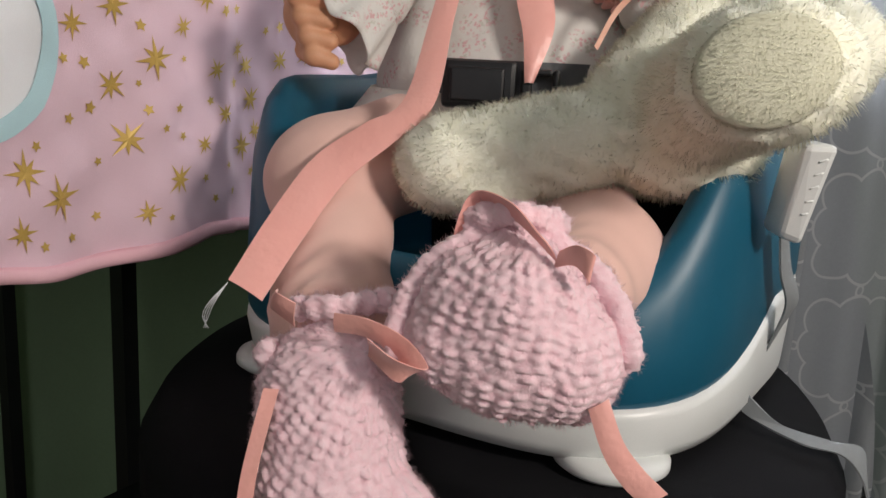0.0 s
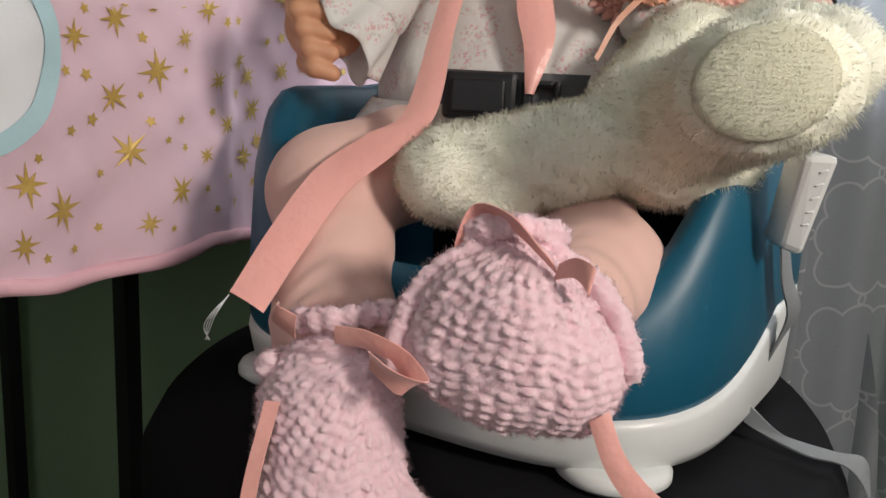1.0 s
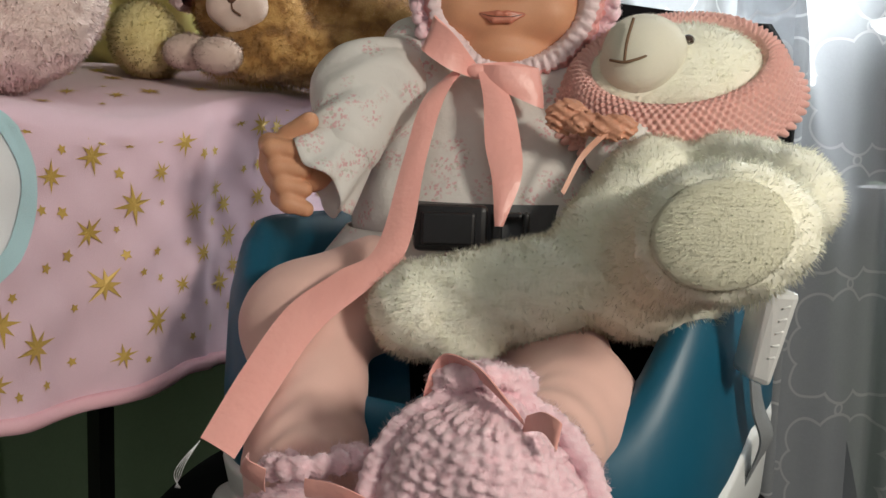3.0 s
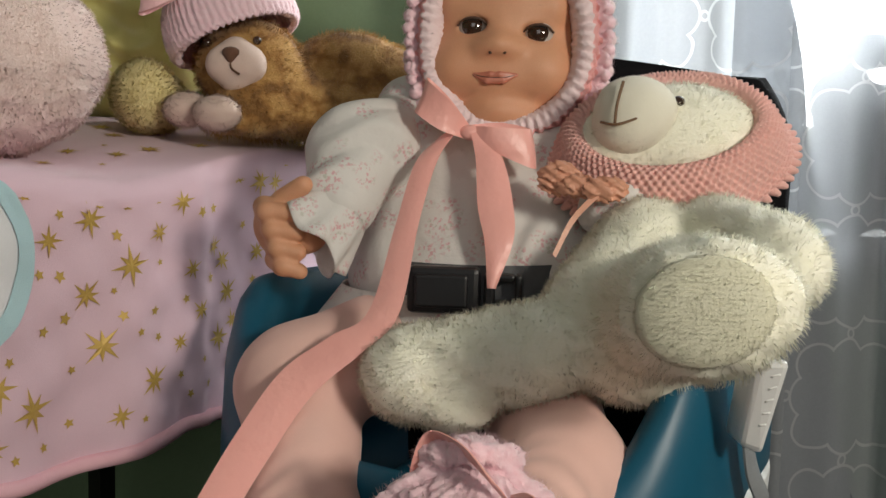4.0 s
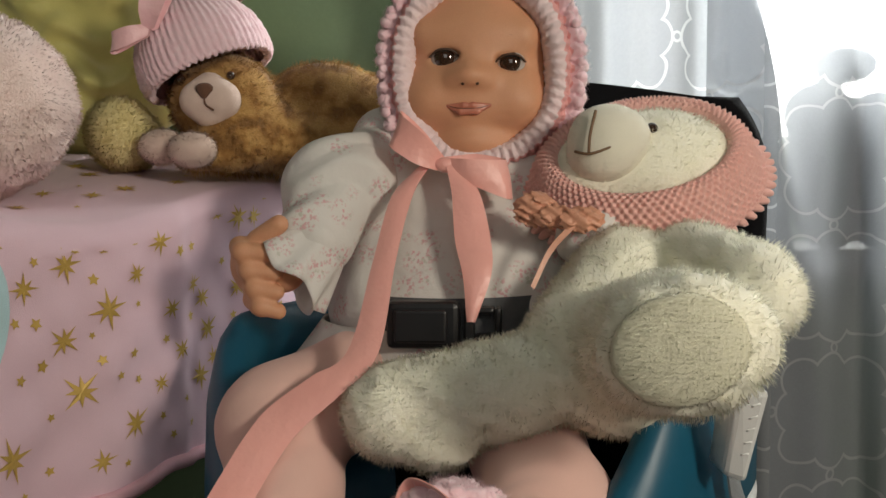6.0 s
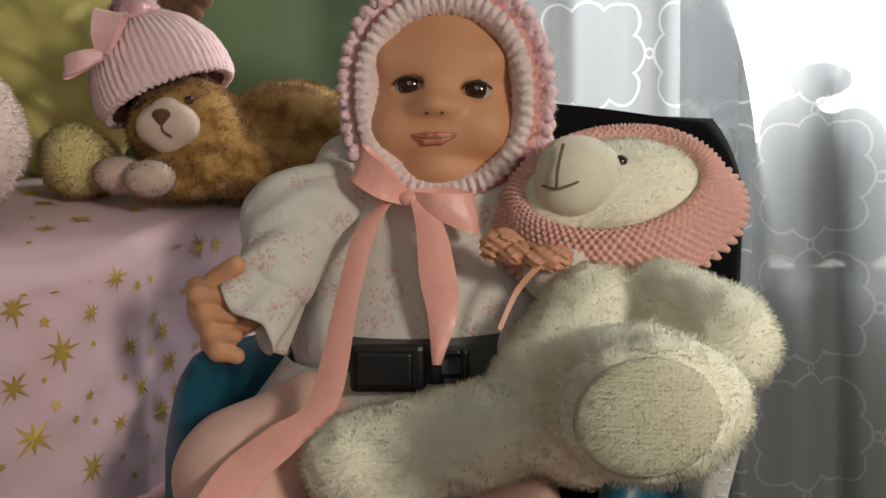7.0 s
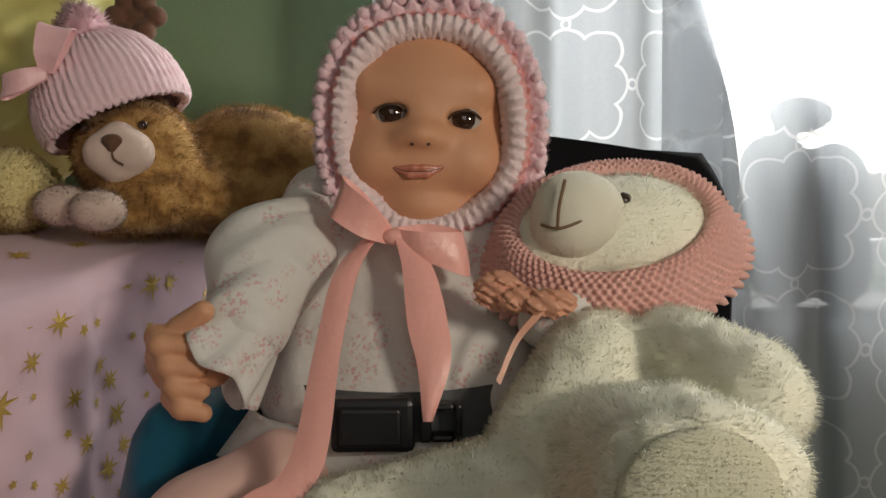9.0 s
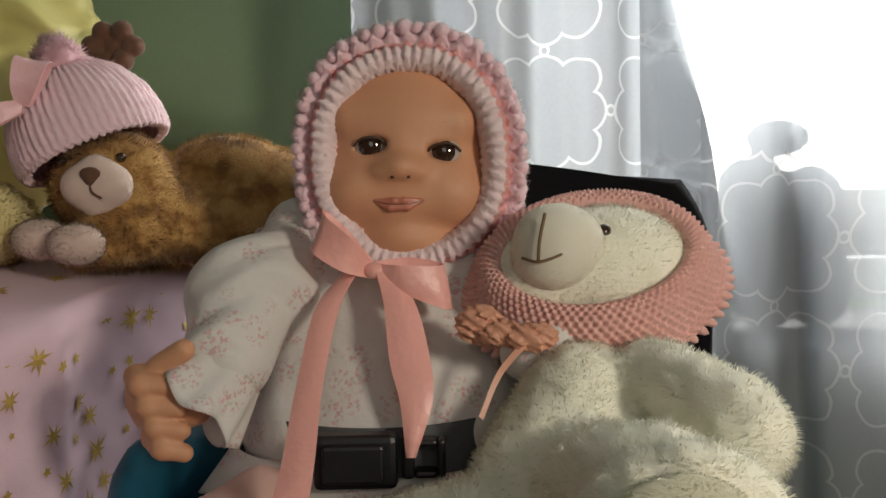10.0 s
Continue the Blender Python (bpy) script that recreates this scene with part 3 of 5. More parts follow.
def build_blanket():
    bl = thing("baby_blanket", "pink cotton blanket with gold stars draped over a table", "blanket")
    ss = np.linspace(-0.16, 0.56, 150)
    ps = np.concatenate([np.linspace(0, 1, 44), np.linspace(1, 1.25, 9)[1:], np.linspace(1.25, 2, 26)[1:]])
    sheet = grid(blanket_point, ss, ps)
    part("cloth", thicken(sheet, 0.003), STARCLOTH, bl)
    hem = [blanket_point(s, 0.0, 0.001) for s in np.linspace(-0.16, 0.56, 60)]
    part("hem_binding", tube(hem, 0.0062, 160, 8), HEMPINK, bl, "rosy pink rolled hem")
    big = [(0.176, 0.755), (0.143, 0.738), (0.238, 0.743), (0.210, 0.720), (0.264, 0.763), (0.273, 0.705), (0.174, 0.700), (0.185, 0.661),
           (0.284, 0.668), (0.337, 0.765), (0.227, 0.624), (0.131, 0.623), (0.197, 0.604), (0.104, 0.640), (0.100, 0.600), (0.259, 0.646)]
    sizes = [0.015, 0.012, 0.011, 0.018, 0.013, 0.011, 0.014, 0.017, 0.011, 0.011, 0.016, 0.018, 0.011, 0.016, 0.013, 0.010]
    rnd = random.Random(4)
    for (s, z), r in zip(big, sizes):
        part("gold_star", star_on(s, face_p(z), r, 8, rnd.uniform(0, 1), 0.34), GOLD, bl, "", False)
    small = [(0.124, 0.768), (0.199, 0.744), (0.136, 0.715), (0.152, 0.714), (0.157, 0.684), (0.201, 0.682), (0.231, 0.680), (0.140, 0.676),
             (0.286, 0.750), (0.306, 0.748), (0.210, 0.774), (0.184, 0.775)]
    for s, z in small:
        part("gold_star", star_on(s, min(face_p(z), 1.0), rnd.uniform(0.0035, 0.0055), 5, rnd.uniform(0, 1), 0.5), GOLD, bl, "", False)
    placed = [(s, z) for s, z in big + small]
    for _ in range(260):
        s, z = rnd.uniform(-0.1, 0.52), rnd.uniform(0.590, 0.775)
        if all((s - a) ** 2 + (z - b) ** 2 > 0.0195 ** 2 for a, b in placed) and (s - 0.06) ** 2 + (z - 0.725) ** 2 > 0.08 ** 2:
            placed.append((s, z))
            far = s > 0.30 or s < 0.08
            r = rnd.choice((0.004, 0.005, 0.011, 0.014)) if far else rnd.uniform(0.003, 0.0045)
            part("gold_star", star_on(s, face_p(z), r, 8 if r > 0.008 else 5, rnd.uniform(0, 1), 0.34 if r > 0.008 else 0.5), GOLD, bl, "", False)
    done = []
    for _ in range(300):
        s, p = rnd.uniform(0.0, 0.5), rnd.uniform(1.3, 1.75)
        if all((s - a) ** 2 + ((p - b) * 0.67) ** 2 > 0.03 ** 2 for a, b in done):
            done.append((s, p))
            r = rnd.choice((0.004, 0.011, 0.014))
            part("gold_star", star_on(s, p, r, 8 if r > 0.008 else 5, rnd.uniform(0, 1), 0.34), GOLD, bl, "", False)
    # round bib patch sewn on the blanket
    sc = 1 / (0.787 - 0.022 - 0.573)

    def disc(r0, r1, lift):
        return grid(lambda a, r: blanket_point(0.060 + r * math.cos(a), face_p(0.725) + r * math.sin(a) * sc, lift), np.linspace(0, 2 * math.pi, 49)[:-1], np.linspace(r0, r1, 6), True)
    part("patch", disc(0.0005, 0.060, 0.0030), WHITECLOTH, bl, "round white cotton patch")
    part("patch_binding", disc(0.057, 0.070, 0.0048), BLUEBIND, bl, "light blue binding tape")


# ---- office chair and booster seat ----
def rounded_slab(cx, cy, hx, hy, z0, z1, power=2.6, crown=0.0, edge=0.02):
    def pt(a, v):
        ca, sa = math.cos(a), math.sin(a)
        k = (abs(ca) ** power + abs(sa) ** power) ** (-1 / power)
        prof = [(0.0, z0), (1 - edge / hx, z0), (1.0, z0 + edge * 0.8), (1.0, z1 - edge), (1 - edge * 0.4 / hx, z1 - edge * 0.25), (1 - edge * 1.6 / hx, z1), (0.5, z1 + crown * 0.7), (0.0, z1 + crown)]
        f, z = prof[v]
        return (cx + hx * k * ca * max(f, 0.001), cy + hy * k * sa * max(f, 0.001), z)
    return grid(pt, np.linspace(0, 2 * math.pi, 65)[:-1], list(range(8)), True)


def build_chair():
    ch = thing("office_chair", "black mesh office chair holding a booster seat", "chair")
    part("seat", rounded_slab(0.090, 0.775, 0.262, 0.262, 0.40, 0.486, 2.4, 0.0, 0.03), BLACKMESH, ch)

    def panel(u, v):
        z = 0.50 + 0.395 * v
        k = 1.0 if v < 0.80 else math.sqrt(max(0.0, 1 - ((v - 0.80) / 0.2) ** 2 * 0.30))
        x = 0.182 + 0.176 * u * k * (1 - 0.14 * (1 - v))
        return (x, 0.885 + 0.05 * v - 0.035 * u * u, z - 0.014 * u * (v > 0.5) * 1.0)
    part("backrest", thicken(grid(panel, np.linspace(-1, 1, 40), np.linspace(0, 1, 40)), -0.030), BLACKMESH, ch)
    part("back_post", tube([(0.13, 0.96, 0.62), (0.12, 0.98, 0.45), (0.11, 0.92, 0.36), (0.10, 0.80, 0.38)], 0.022, 20, 8), BLACKPL, ch)
    part("gas_column", tube([(0.09, 0.78, 0.39), (0.09, 0.78, 0.12)], 0.028, 4, 14), DARKMETAL, ch)
    for k in range(5):
        a = 2 * math.pi * k / 5 + 0.3
        leg = part("base_leg", tube([(0.09, 0.78, 0.12), (0.09 + 0.15 * math.cos(a), 0.78 + 0.15 * math.sin(a), 0.10), (0.09 + 0.28 * math.cos(a), 0.78 + 0.28 * math.sin(a), 0.065)], 0.020, 10, 8, 0.7), BLACKPL, ch)
        part("caster", blob([ball((0.09 + 0.28 * math.cos(a), 0.78 + 0.28 * math.sin(a), 0.027), (0.027, 0.027, 0.027))], 0.008), BLACKPL, leg)


SEAT_C = (0.112, 0.786)
SEAT_YAW = radians(-27)


def seat_place(lx, ly):
    c, q = math.cos(SEAT_YAW), math.sin(SEAT_YAW)
    return SEAT_C[0] + c * lx - q * ly, SEAT_C[1] + q * lx + c * ly


def seat_ring(a, f, z, hx=0.192, hy=0.184):
    ca, sa = math.cos(a), math.sin(a)
    k = (abs(ca) ** 3.5 + abs(sa) ** 3.5) ** (-1 / 3.5)
    return (*seat_place(hx * k * ca * f, hy * k * sa * f), z)


def seat_top(a):
    """Height of the rim: low over the front, high round the sides and back."""
    away = abs((math.degrees(a) - 270 + 180) % 360 - 180)
    t = min(1.0, max(0.0, (away - 40) / 34 if math.cos(a) > 0 else (away - 14) / 46))
    t = t * t * (3 - 2 * t)
    return 0.604 + 0.104 * t + 0.014 * max(0.0, math.sin(a))


def seat_line(a):
    """Height of the joint between bucket and base: low in front, rising along the sides."""
    s = math.sin(a)
    t = min(1.0, max(0.0, (s + 0.85) / 0.9))
    return 0.532 + (0.042 if math.cos(a) > 0 else 0.066) * t * t


def build_booster():
    bo = thing("booster_seat", "teal and white plastic booster seat strapped on a chair", "booster seat")
    angles = np.linspace(0, 2 * math.pi, 97)[:-1]

    def teal(a, v):
        zt, zl = seat_top(a), seat_line(a)
        rows = [(0.985, zl), (1.0, zl + 0.006), (1.0, zl + 0.35 * (zt - zl)), (0.985, zl + 0.75 * (zt - zl)), (0.955, zt - 0.010), (0.93, zt - 0.002), (0.90, zt), (0.86, zt - 0.004),
                (0.82, zt - 0.020), (0.78, 0.56), (0.72, 0.535), (0.4, 0.53), (0.001, 0.53)]
        f, z = rows[v]
        return seat_ring(a, f, z)
    part("seat_shell", grid(teal, angles, list(range(13)), True), TEAL, bo, "teal moulded plastic bucket")

    def white(a, v):
        zl = seat_line(a)
        rows = [(0.80, 0.494), (0.90, 0.494), (0.955, 0.497), (0.985, 0.507), (1.004, zl - 0.006), (1.0, zl), (0.96, zl + 0.001)]
        f, z = rows[v]
        return seat_ring(a, f, z)
    part("base", grid(white, angles, list(range(7)), True), WHITEPL, bo, "glossy white plastic base")
    for lx, ly in ((0.137, -0.133), (-0.137, -0.133), (0.137, 0.133), (-0.137, 0.133)):
        x, y = seat_place(lx, ly)
        part("foot", rounded_slab(x, y, 0.036, 0.036, 0.487, 0.500, 2.0, 0.0, 0.005), WHITEPL, bo, "white plastic foot")
    part("pommel", blob([capsule((0.075, 0.71, 0.56), (0.060, 0.665, 0.565), 0.035, 0.03)], 0.006), TEAL, bo)
    # latch: a tapered plate, wide at its top, with a row of slots down its outer edge
    v, f = box((-0.0095, -0.016, -0.030), (0.0095, 0.016, 0.030), 0.004)

    def clip_place(x, y, z):
        k = 0.70 + 0.30 * min(1.0, max(0.0, (z + 0.030) / 0.030))
        return (0.268 + x * k - 0.10 * y + 0.07 * z, 0.626 + y - 0.42 * z, 0.661 + z - 0.25 * x * (z < 0))
    arm = part("side_clip", ([clip_place(*p) for p in v], f), WHITEPL, bo, "white plastic latch clip", False)
    for k in range(5):
        z = 0.020 - 0.008 * k
        part("clip_slot", tube([clip_place(0.0005, -0.0158, z), clip_place(0.0050, -0.0158, z + 0.002)], 0.0009, 4, 6), WHITEPL, arm)


def build_straps():
    st = thing("chair_strap", "pale grey webbing strap tying the booster seat down", "strap")
    part("webbing", ribbon([(0.272, 0.655, 0.632, 0.004, 0.008, 0.002), (0.279, 0.665, 0.605, 0.005, 0.008, 0.001), (0.290, 0.680, 0.580, 0.006, 0.008, 0.0), (0.289, 0.700, 0.555, 0.004, 0.009, 0), (0.286, 0.72, 0.530, 0.002, 0.010, 0)], 40, 0.0014, 5, 0.001), PALEWEB, st)
    part("webbing", ribbon([(0.262, 0.690, 0.512, 0.008, -0.010, 0), (0.280, 0.672, 0.4985, 0.010, -0.006, 0), (0.310, 0.655, 0.4925, 0.011, 0.004, 0), (0.338, 0.662, 0.484, 0.008, 0.009, 0), (0.352, 0.67, 0.455, 0.003, 0.012, 0.0), (0.354, 0.672, 0.41, 0.001, 0.012, 0)], 50, 0.0014, 5, 0.001), PALEWEB, st)


# ---- doll, its clothes, its belt ----
def uv_ball(c, r, n=20, mats=None, front=(0, -1, 0)):
    c, f = np.array(c, float), unit(front)
    verts, faces, idx = [], [], []
    u = unit(np.cross(f, (0, 0, 1)))
    w = np.cross(u, f)
    rows = n // 2 + 1
    for i in range(rows):
        t = math.pi * i / (rows - 1)
        for k in range(n):
            a = 2 * math.pi * k / n
            verts.append(c + r * (f * math.cos(t) + math.sin(t) * (u * math.cos(a) + w * math.sin(a))))
    for i in range(rows - 1):
        for k in range(n):
            faces.append((i * n + k, i * n + (k + 1) % n, (i + 1) * n + (k + 1) % n, (i + 1) * n + k))
            idx.append(mats[0] if math.pi * (i + 0.5) / (rows - 1) < mats[2] else mats[1]) if mats else idx.append(0)
    return verts, faces, idx


def build_doll():
    """One plain mesh: head, arms and the parts of the hands that show."""
    X, Z = 0.1045, 0.905
    head = [ball((X, 0.852, Z + 0.012), (0.068, 0.070, 0.068)), ball((X - 0.001, 0.829, Z - 0.022), (0.064, 0.050, 0.050)),
            ball((X - 0.034, 0.8025, Z - 0.031), (0.025, 0.023, 0.022)), ball((X + 0.029, 0.8025, Z - 0.033), (0.025, 0.023, 0.022)),
            ball((X - 0.005, 0.797, Z - 0.062), (0.018, 0.015, 0.012)), ball((X - 0.003, 0.815, Z - 0.066), (0.042, 0.030, 0.018)),
            capsule((X - 0.001, 0.792, Z + 0.010), (X - 0.003, 0.7850, Z - 0.0080), 0.0034, 0.0055), ball((X - 0.003, 0.7765, Z - 0.0150), (0.0105, 0.0085, 0.0076)),
            ball((X - 0.0150, 0.7835, Z - 0.0168), (0.0068, 0.0070, 0.0058)), ball((X + 0.0090, 0.7835, Z - 0.0172), (0.0068, 0.0070, 0.0058)),
            ball((X - 0.004, 0.7935, Z - 0.038), (0.025, 0.0140, 0.015)),
            capsule((X - 0.038, 0.800, Z + 0.021), (X + 0.036, 0.800, Z + 0.018), 0.013, 0.013),
            capsule((X - 0.004, 0.83, Z - 0.06), (X - 0.006, 0.845, Z - 0.11), 0.03, 0.032)]
    eyes = [(X - 0.0238, 0.7985, Z + 0.0010), (X + 0.0272, 0.7985, Z - 0.0040)]
    skin = blob(head, 0.0016, 0.010, carve=[ball((x, y - 0.0125, z), (0.0118, 0.0110, 0.0058), 0, (0, -6 if x < X else 5, 0)) for x, y, z in eyes])
    geos = [skin]
    for sx, c in zip((-1, 1), eyes):
        geos.append(uv_ball(c, 0.0128, 64, (3, 2, 0.66), (-0.03, -1, 0.02)))
        lid = [(c[0] - 0.0116, 0.7880 + 0.0022 * (sx < 0), c[2] + 0.0004), (c[0] - 0.0060, 0.7845, c[2] + 0.0045), (c[0] + 0.0005, 0.7835, c[2] + 0.0056), (c[0] + 0.0065, 0.7845, c[2] + 0.0045), (c[0] + 0.0118, 0.7880 + 0.0022 * (sx > 0), c[2] + 0.0004)]
        geos.append(retag(tube(lid, 0.0009, 26, 6), 4))
        brow = [(c[0] - 0.013, 0.7880 + 0.004 * (sx < 0), c[2] + 0.0175 - 0.002 * (sx < 0)), (c[0], 0.7852, c[2] + 0.0205), (c[0] + 0.013, 0.7880 + 0.004 * (sx > 0), c[2] + 0.0175 - 0.002 * (sx > 0))]
        geos.append(retag(tube(brow, 0.0004, 16, 6), 5))
    # lips: two upper halves and a lower one, the corners lifted
    m = (X - 0.0045, 0.7760, Z - 0.0382)
    # small dark balls stand in for the shade inside the nostrils
    for sx in (-1, 1):
        geos.append(retag(uv_ball((X - 0.003 + sx * 0.0055, 0.7728, Z - 0.0212), 0.0014, 10), 4))
    lips = [capsule((m[0] + sx * 0.0035, m[1] + 0.0002, m[2] + 0.0010), (m[0] + sx * 0.0175, m[1] + 0.0042, m[2] + 0.0014), 0.0024, 0.0010, 1) for sx in (-1, 1)]
    lips += [capsule((m[0] - 0.0035, m[1] + 0.0002, m[2] + 0.0008), (m[0] + 0.0035, m[1] + 0.0002, m[2] + 0.0008), 0.0021, 0.0021, 1), capsule((m[0] - 0.006, m[1] + 0.0012, m[2] - 0.0038), (m[0] + 0.006, m[1] + 0.0012, m[2] - 0.0034), 0.0027, 0.0027, 1)]
    lips += [capsule((m[0] + sx * 0.006, m[1] + 0.0012, m[2] - 0.0038), (m[0] + sx * 0.0155, m[1] + 0.0034, m[2] + 0.0004), 0.0025, 0.0013, 1) for sx in (-1, 1)]
    geos.append(blob(lips, 0.0008, 0.0016))
    # thin dark line for the shade where the lips meet
    geos.append(retag(tube([(m[0] - 0.0165, m[1] + 0.0026, m[2] + 0.0010), (m[0] - 0.007, m[1] - 0.0010, m[2] - 0.0013), (m[0] + 0.007, m[1] - 0.0010, m[2] - 0.0013), (m[0] + 0.0165, m[1] + 0.0026, m[2] + 0.0010)], 0.0003, 24, 6), 4))
    # forearm, palm and curled fingers
    arm = [capsule((-0.015, 0.735, 0.772), (-0.030, 0.712, 0.748), 0.017, 0.017), capsule((0.0, 0.735, 0.775), (-0.030, 0.712, 0.752), 0.017, 0.016), ball((-0.044, 0.706, 0.752), (0.022, 0.016, 0.022)),
           capsule((-0.044, 0.702, 0.770), (-0.028, 0.698, 0.781), 0.0080, 0.0068)]
    for k in range(4):
        z = 0.765 - 0.0125 * k
        arm += [capsule((-0.058 + 0.003 * k, 0.703, z), (-0.052 + 0.004 * k, 0.690, z - 0.003), 0.0078, 0.0072), capsule((-0.052 + 0.004 * k, 0.690, z - 0.003), (-0.031 + 0.001 * k, 0.692, z - 0.004 - 0.001 * k), 0.0068, 0.0056)]
    geos.append(blob(arm, 0.0019, 0.0028))
    ob = part("baby_doll", join(*geos), [SKIN, LIP, EYEWHITE, IRIS, LASHHOLLOW, BROW])
    tagged(ob, "vinyl baby doll in pink knitted bonnet, seated in a booster seat", "doll")


def wrinkle(amount, scale, seed):
    def fn(pts):
        p = pts * scale
        return amount * (np.sin(p[:, 0] * 1.7 + p[:, 2] * 2.3 + seed) * np.sin(p[:, 1] * 2.1 - p[:, 2] * 1.1 + 2 * seed) + 0.5 * np.sin(p[:, 2] * 4.1 + 2 * np.sin(p[:, 0] * 2.2)))
    return fn


def cloth(amount, centre, axis):
    """Broad soft folds with a few sharper pulled creases, slanting across an axis."""
    c, ax = np.array(centre), unit(axis)
    u = unit(np.cross(ax, (0.3, 1, 0.1)))
    w = np.cross(u, ax)

    def fn(pts):
        q = pts - c
        h, a, b = q @ ax, q @ u, q @ w
        soft = np.sin(h * 70 + 1.6 * np.sin(a * 55 + 1) + b * 40)
        pull = 1 - 2 * np.abs(np.sin(h * 62 + a * 34 + 1.3 * np.sin(b * 47 + 2) + 0.8 * np.sin(a * 90)))
        return amount * (0.6 * soft + 0.75 * np.abs(pull) * pull * (0.5 + 0.5 * np.sin(a * 38 + h * 21 + 0.5)))
    return fn


def build_shirt():
    sh = thing("doll_shirt", "white cotton doll shirt with pink floral sprigs", "shirt")
    body = [capsule((0.105, 0.856, 0.828), (0.092, 0.800, 0.715), 0.052, 0.076), ball((0.03, 0.835, 0.835), 0.036), ball((0.175, 0.845, 0.82), 0.036), ball((0.09, 0.79, 0.70), (0.095, 0.07, 0.045)), capsule((0.045, 0.820, 0.800), (0.036, 0.795, 0.715), 0.046, 0.046), capsule((0.155, 0.825, 0.79), (0.15, 0.795, 0.715), 0.046, 0.046)]
    part("bodice", blob(body, 0.0036, 0.03, wobble=cloth(0.0026, (0.10, 0.80, 0.77), (0.5, 0.0, 0.85))), FLORAL, sh)
    sleeve = [capsule((0.026, 0.828, 0.830), (-0.002, 0.768, 0.803), 0.034, 0.033), capsule((-0.002, 0.768, 0.803), (-0.012, 0.730, 0.770), 0.033, 0.027)]
    part("sleeve", blob(sleeve, 0.003, 0.03, wobble=cloth(0.0040, (0.0, 0.77, 0.80), (-0.35, -0.75, -0.55))), FLORAL, sh, "puffed sleeve")
    sleeve2 = [capsule((0.185, 0.835, 0.82), (0.215, 0.79, 0.78), 0.035, 0.036), capsule((0.215, 0.79, 0.78), (0.19, 0.74, 0.77), 0.034, 0.026)]
    part("sleeve", blob(sleeve2, 0.004, 0.03, wobble=cloth(0.0034, (0.21, 0.79, 0.78), (0.2, -0.8, -0.5))), FLORAL, sh, "puffed sleeve")
    base, ax = np.array((-0.008, 0.730, 0.765)), unit((-0.62, -0.38, -0.62))
    u = unit(np.cross(ax, (0, 0, 1)))
    w = np.cross(u, ax)

    def cuff(a, v):
        r = 0.024 + 0.012 * v + 0.003 * v * math.sin(9 * a)
        return base + ax * (0.036 * v + 0.004 * v * math.sin(5 * a + 1)) + r * (u * math.cos(a) + w * math.sin(a))
    part("cuff", thicken(grid(cuff, np.linspace(0, 2 * math.pi, 73)[:-1], np.linspace(0, 1, 10), True), 0.0014), FLORAL, sh, "flared ruffle cuff")

    def peplum(a, v):
        r = 0.083 + 0.017 * v + 0.004 * v * math.sin(8 * a)
        return (0.085 + (1.24 if math.cos(a) < 0 else 1.15) * r * math.cos(a), 0.795 + 0.98 * r * math.sin(a), 0.702 - 0.030 * v + 0.004 * v * math.sin(7 * a + 1))
    part("peplum", thicken(grid(peplum, np.linspace(math.pi * 0.85, math.pi * 2.1, 90), np.linspace(0, 1, 9)), 0.0014), FLORAL, sh, "gathered hem frill")


def build_leggings():
    lw = thing("doll_legwear", "peach cotton leggings on the doll's legs", "leggings")
    part("waist", blob([ball((0.09, 0.77, 0.655), (0.085, 0.06, 0.05))], 0.005, 0.02), PEACH, lw)
    one = [capsule((0.040, 0.755, 0.664), (-0.026, 0.692, 0.642), 0.044, 0.042), capsule((-0.024, 0.688, 0.638), (-0.004, 0.606, 0.572), 0.042, 0.036), capsule((-0.004, 0.606, 0.570), (0.006, 0.570, 0.552), 0.034, 0.029)]
    part("trouser_leg", blob(one, 0.0028, 0.02, wobble=creases(0.0020, (-0.006, 0.62, 0.60), (0.05, -0.6, -0.8))), PEACH, lw, "peach cotton leg with soft creases")
    two = [capsule((0.135, 0.73, 0.640), (0.157, 0.628, 0.608), 0.042, 0.038), capsule((0.157, 0.628, 0.608), (0.131, 0.548, 0.600), 0.037, 0.032)]
    part("trouser_leg", blob(two, 0.0032, 0.02, wobble=creases(0.0010, (0.15, 0.60, 0.625), (-0.3, -0.9, -0.3))), PEACH, lw, "peach cotton leg with soft creases")


def creases(amount, centre, axis):
    """Soft folds that run round a limb, uneven along it."""
    c, ax = np.array(centre), unit(axis)

    def fn(pts):
        q = pts - c
        h = q @ ax
        t = q[:, 0] * 30 + q[:, 2] * 14
        return amount * (np.sin(h * 330 + 2.6 * np.sin(t * 1.7) + 1.5 * np.sin(t * 4.1 + h * 60)) * np.clip(0.35 + h * 16, 0.12, 1.0) * (0.6 + 0.4 * np.sin(t * 2.3 + 1)) + 0.5 * np.sin(h * 97 + t))
    return fn


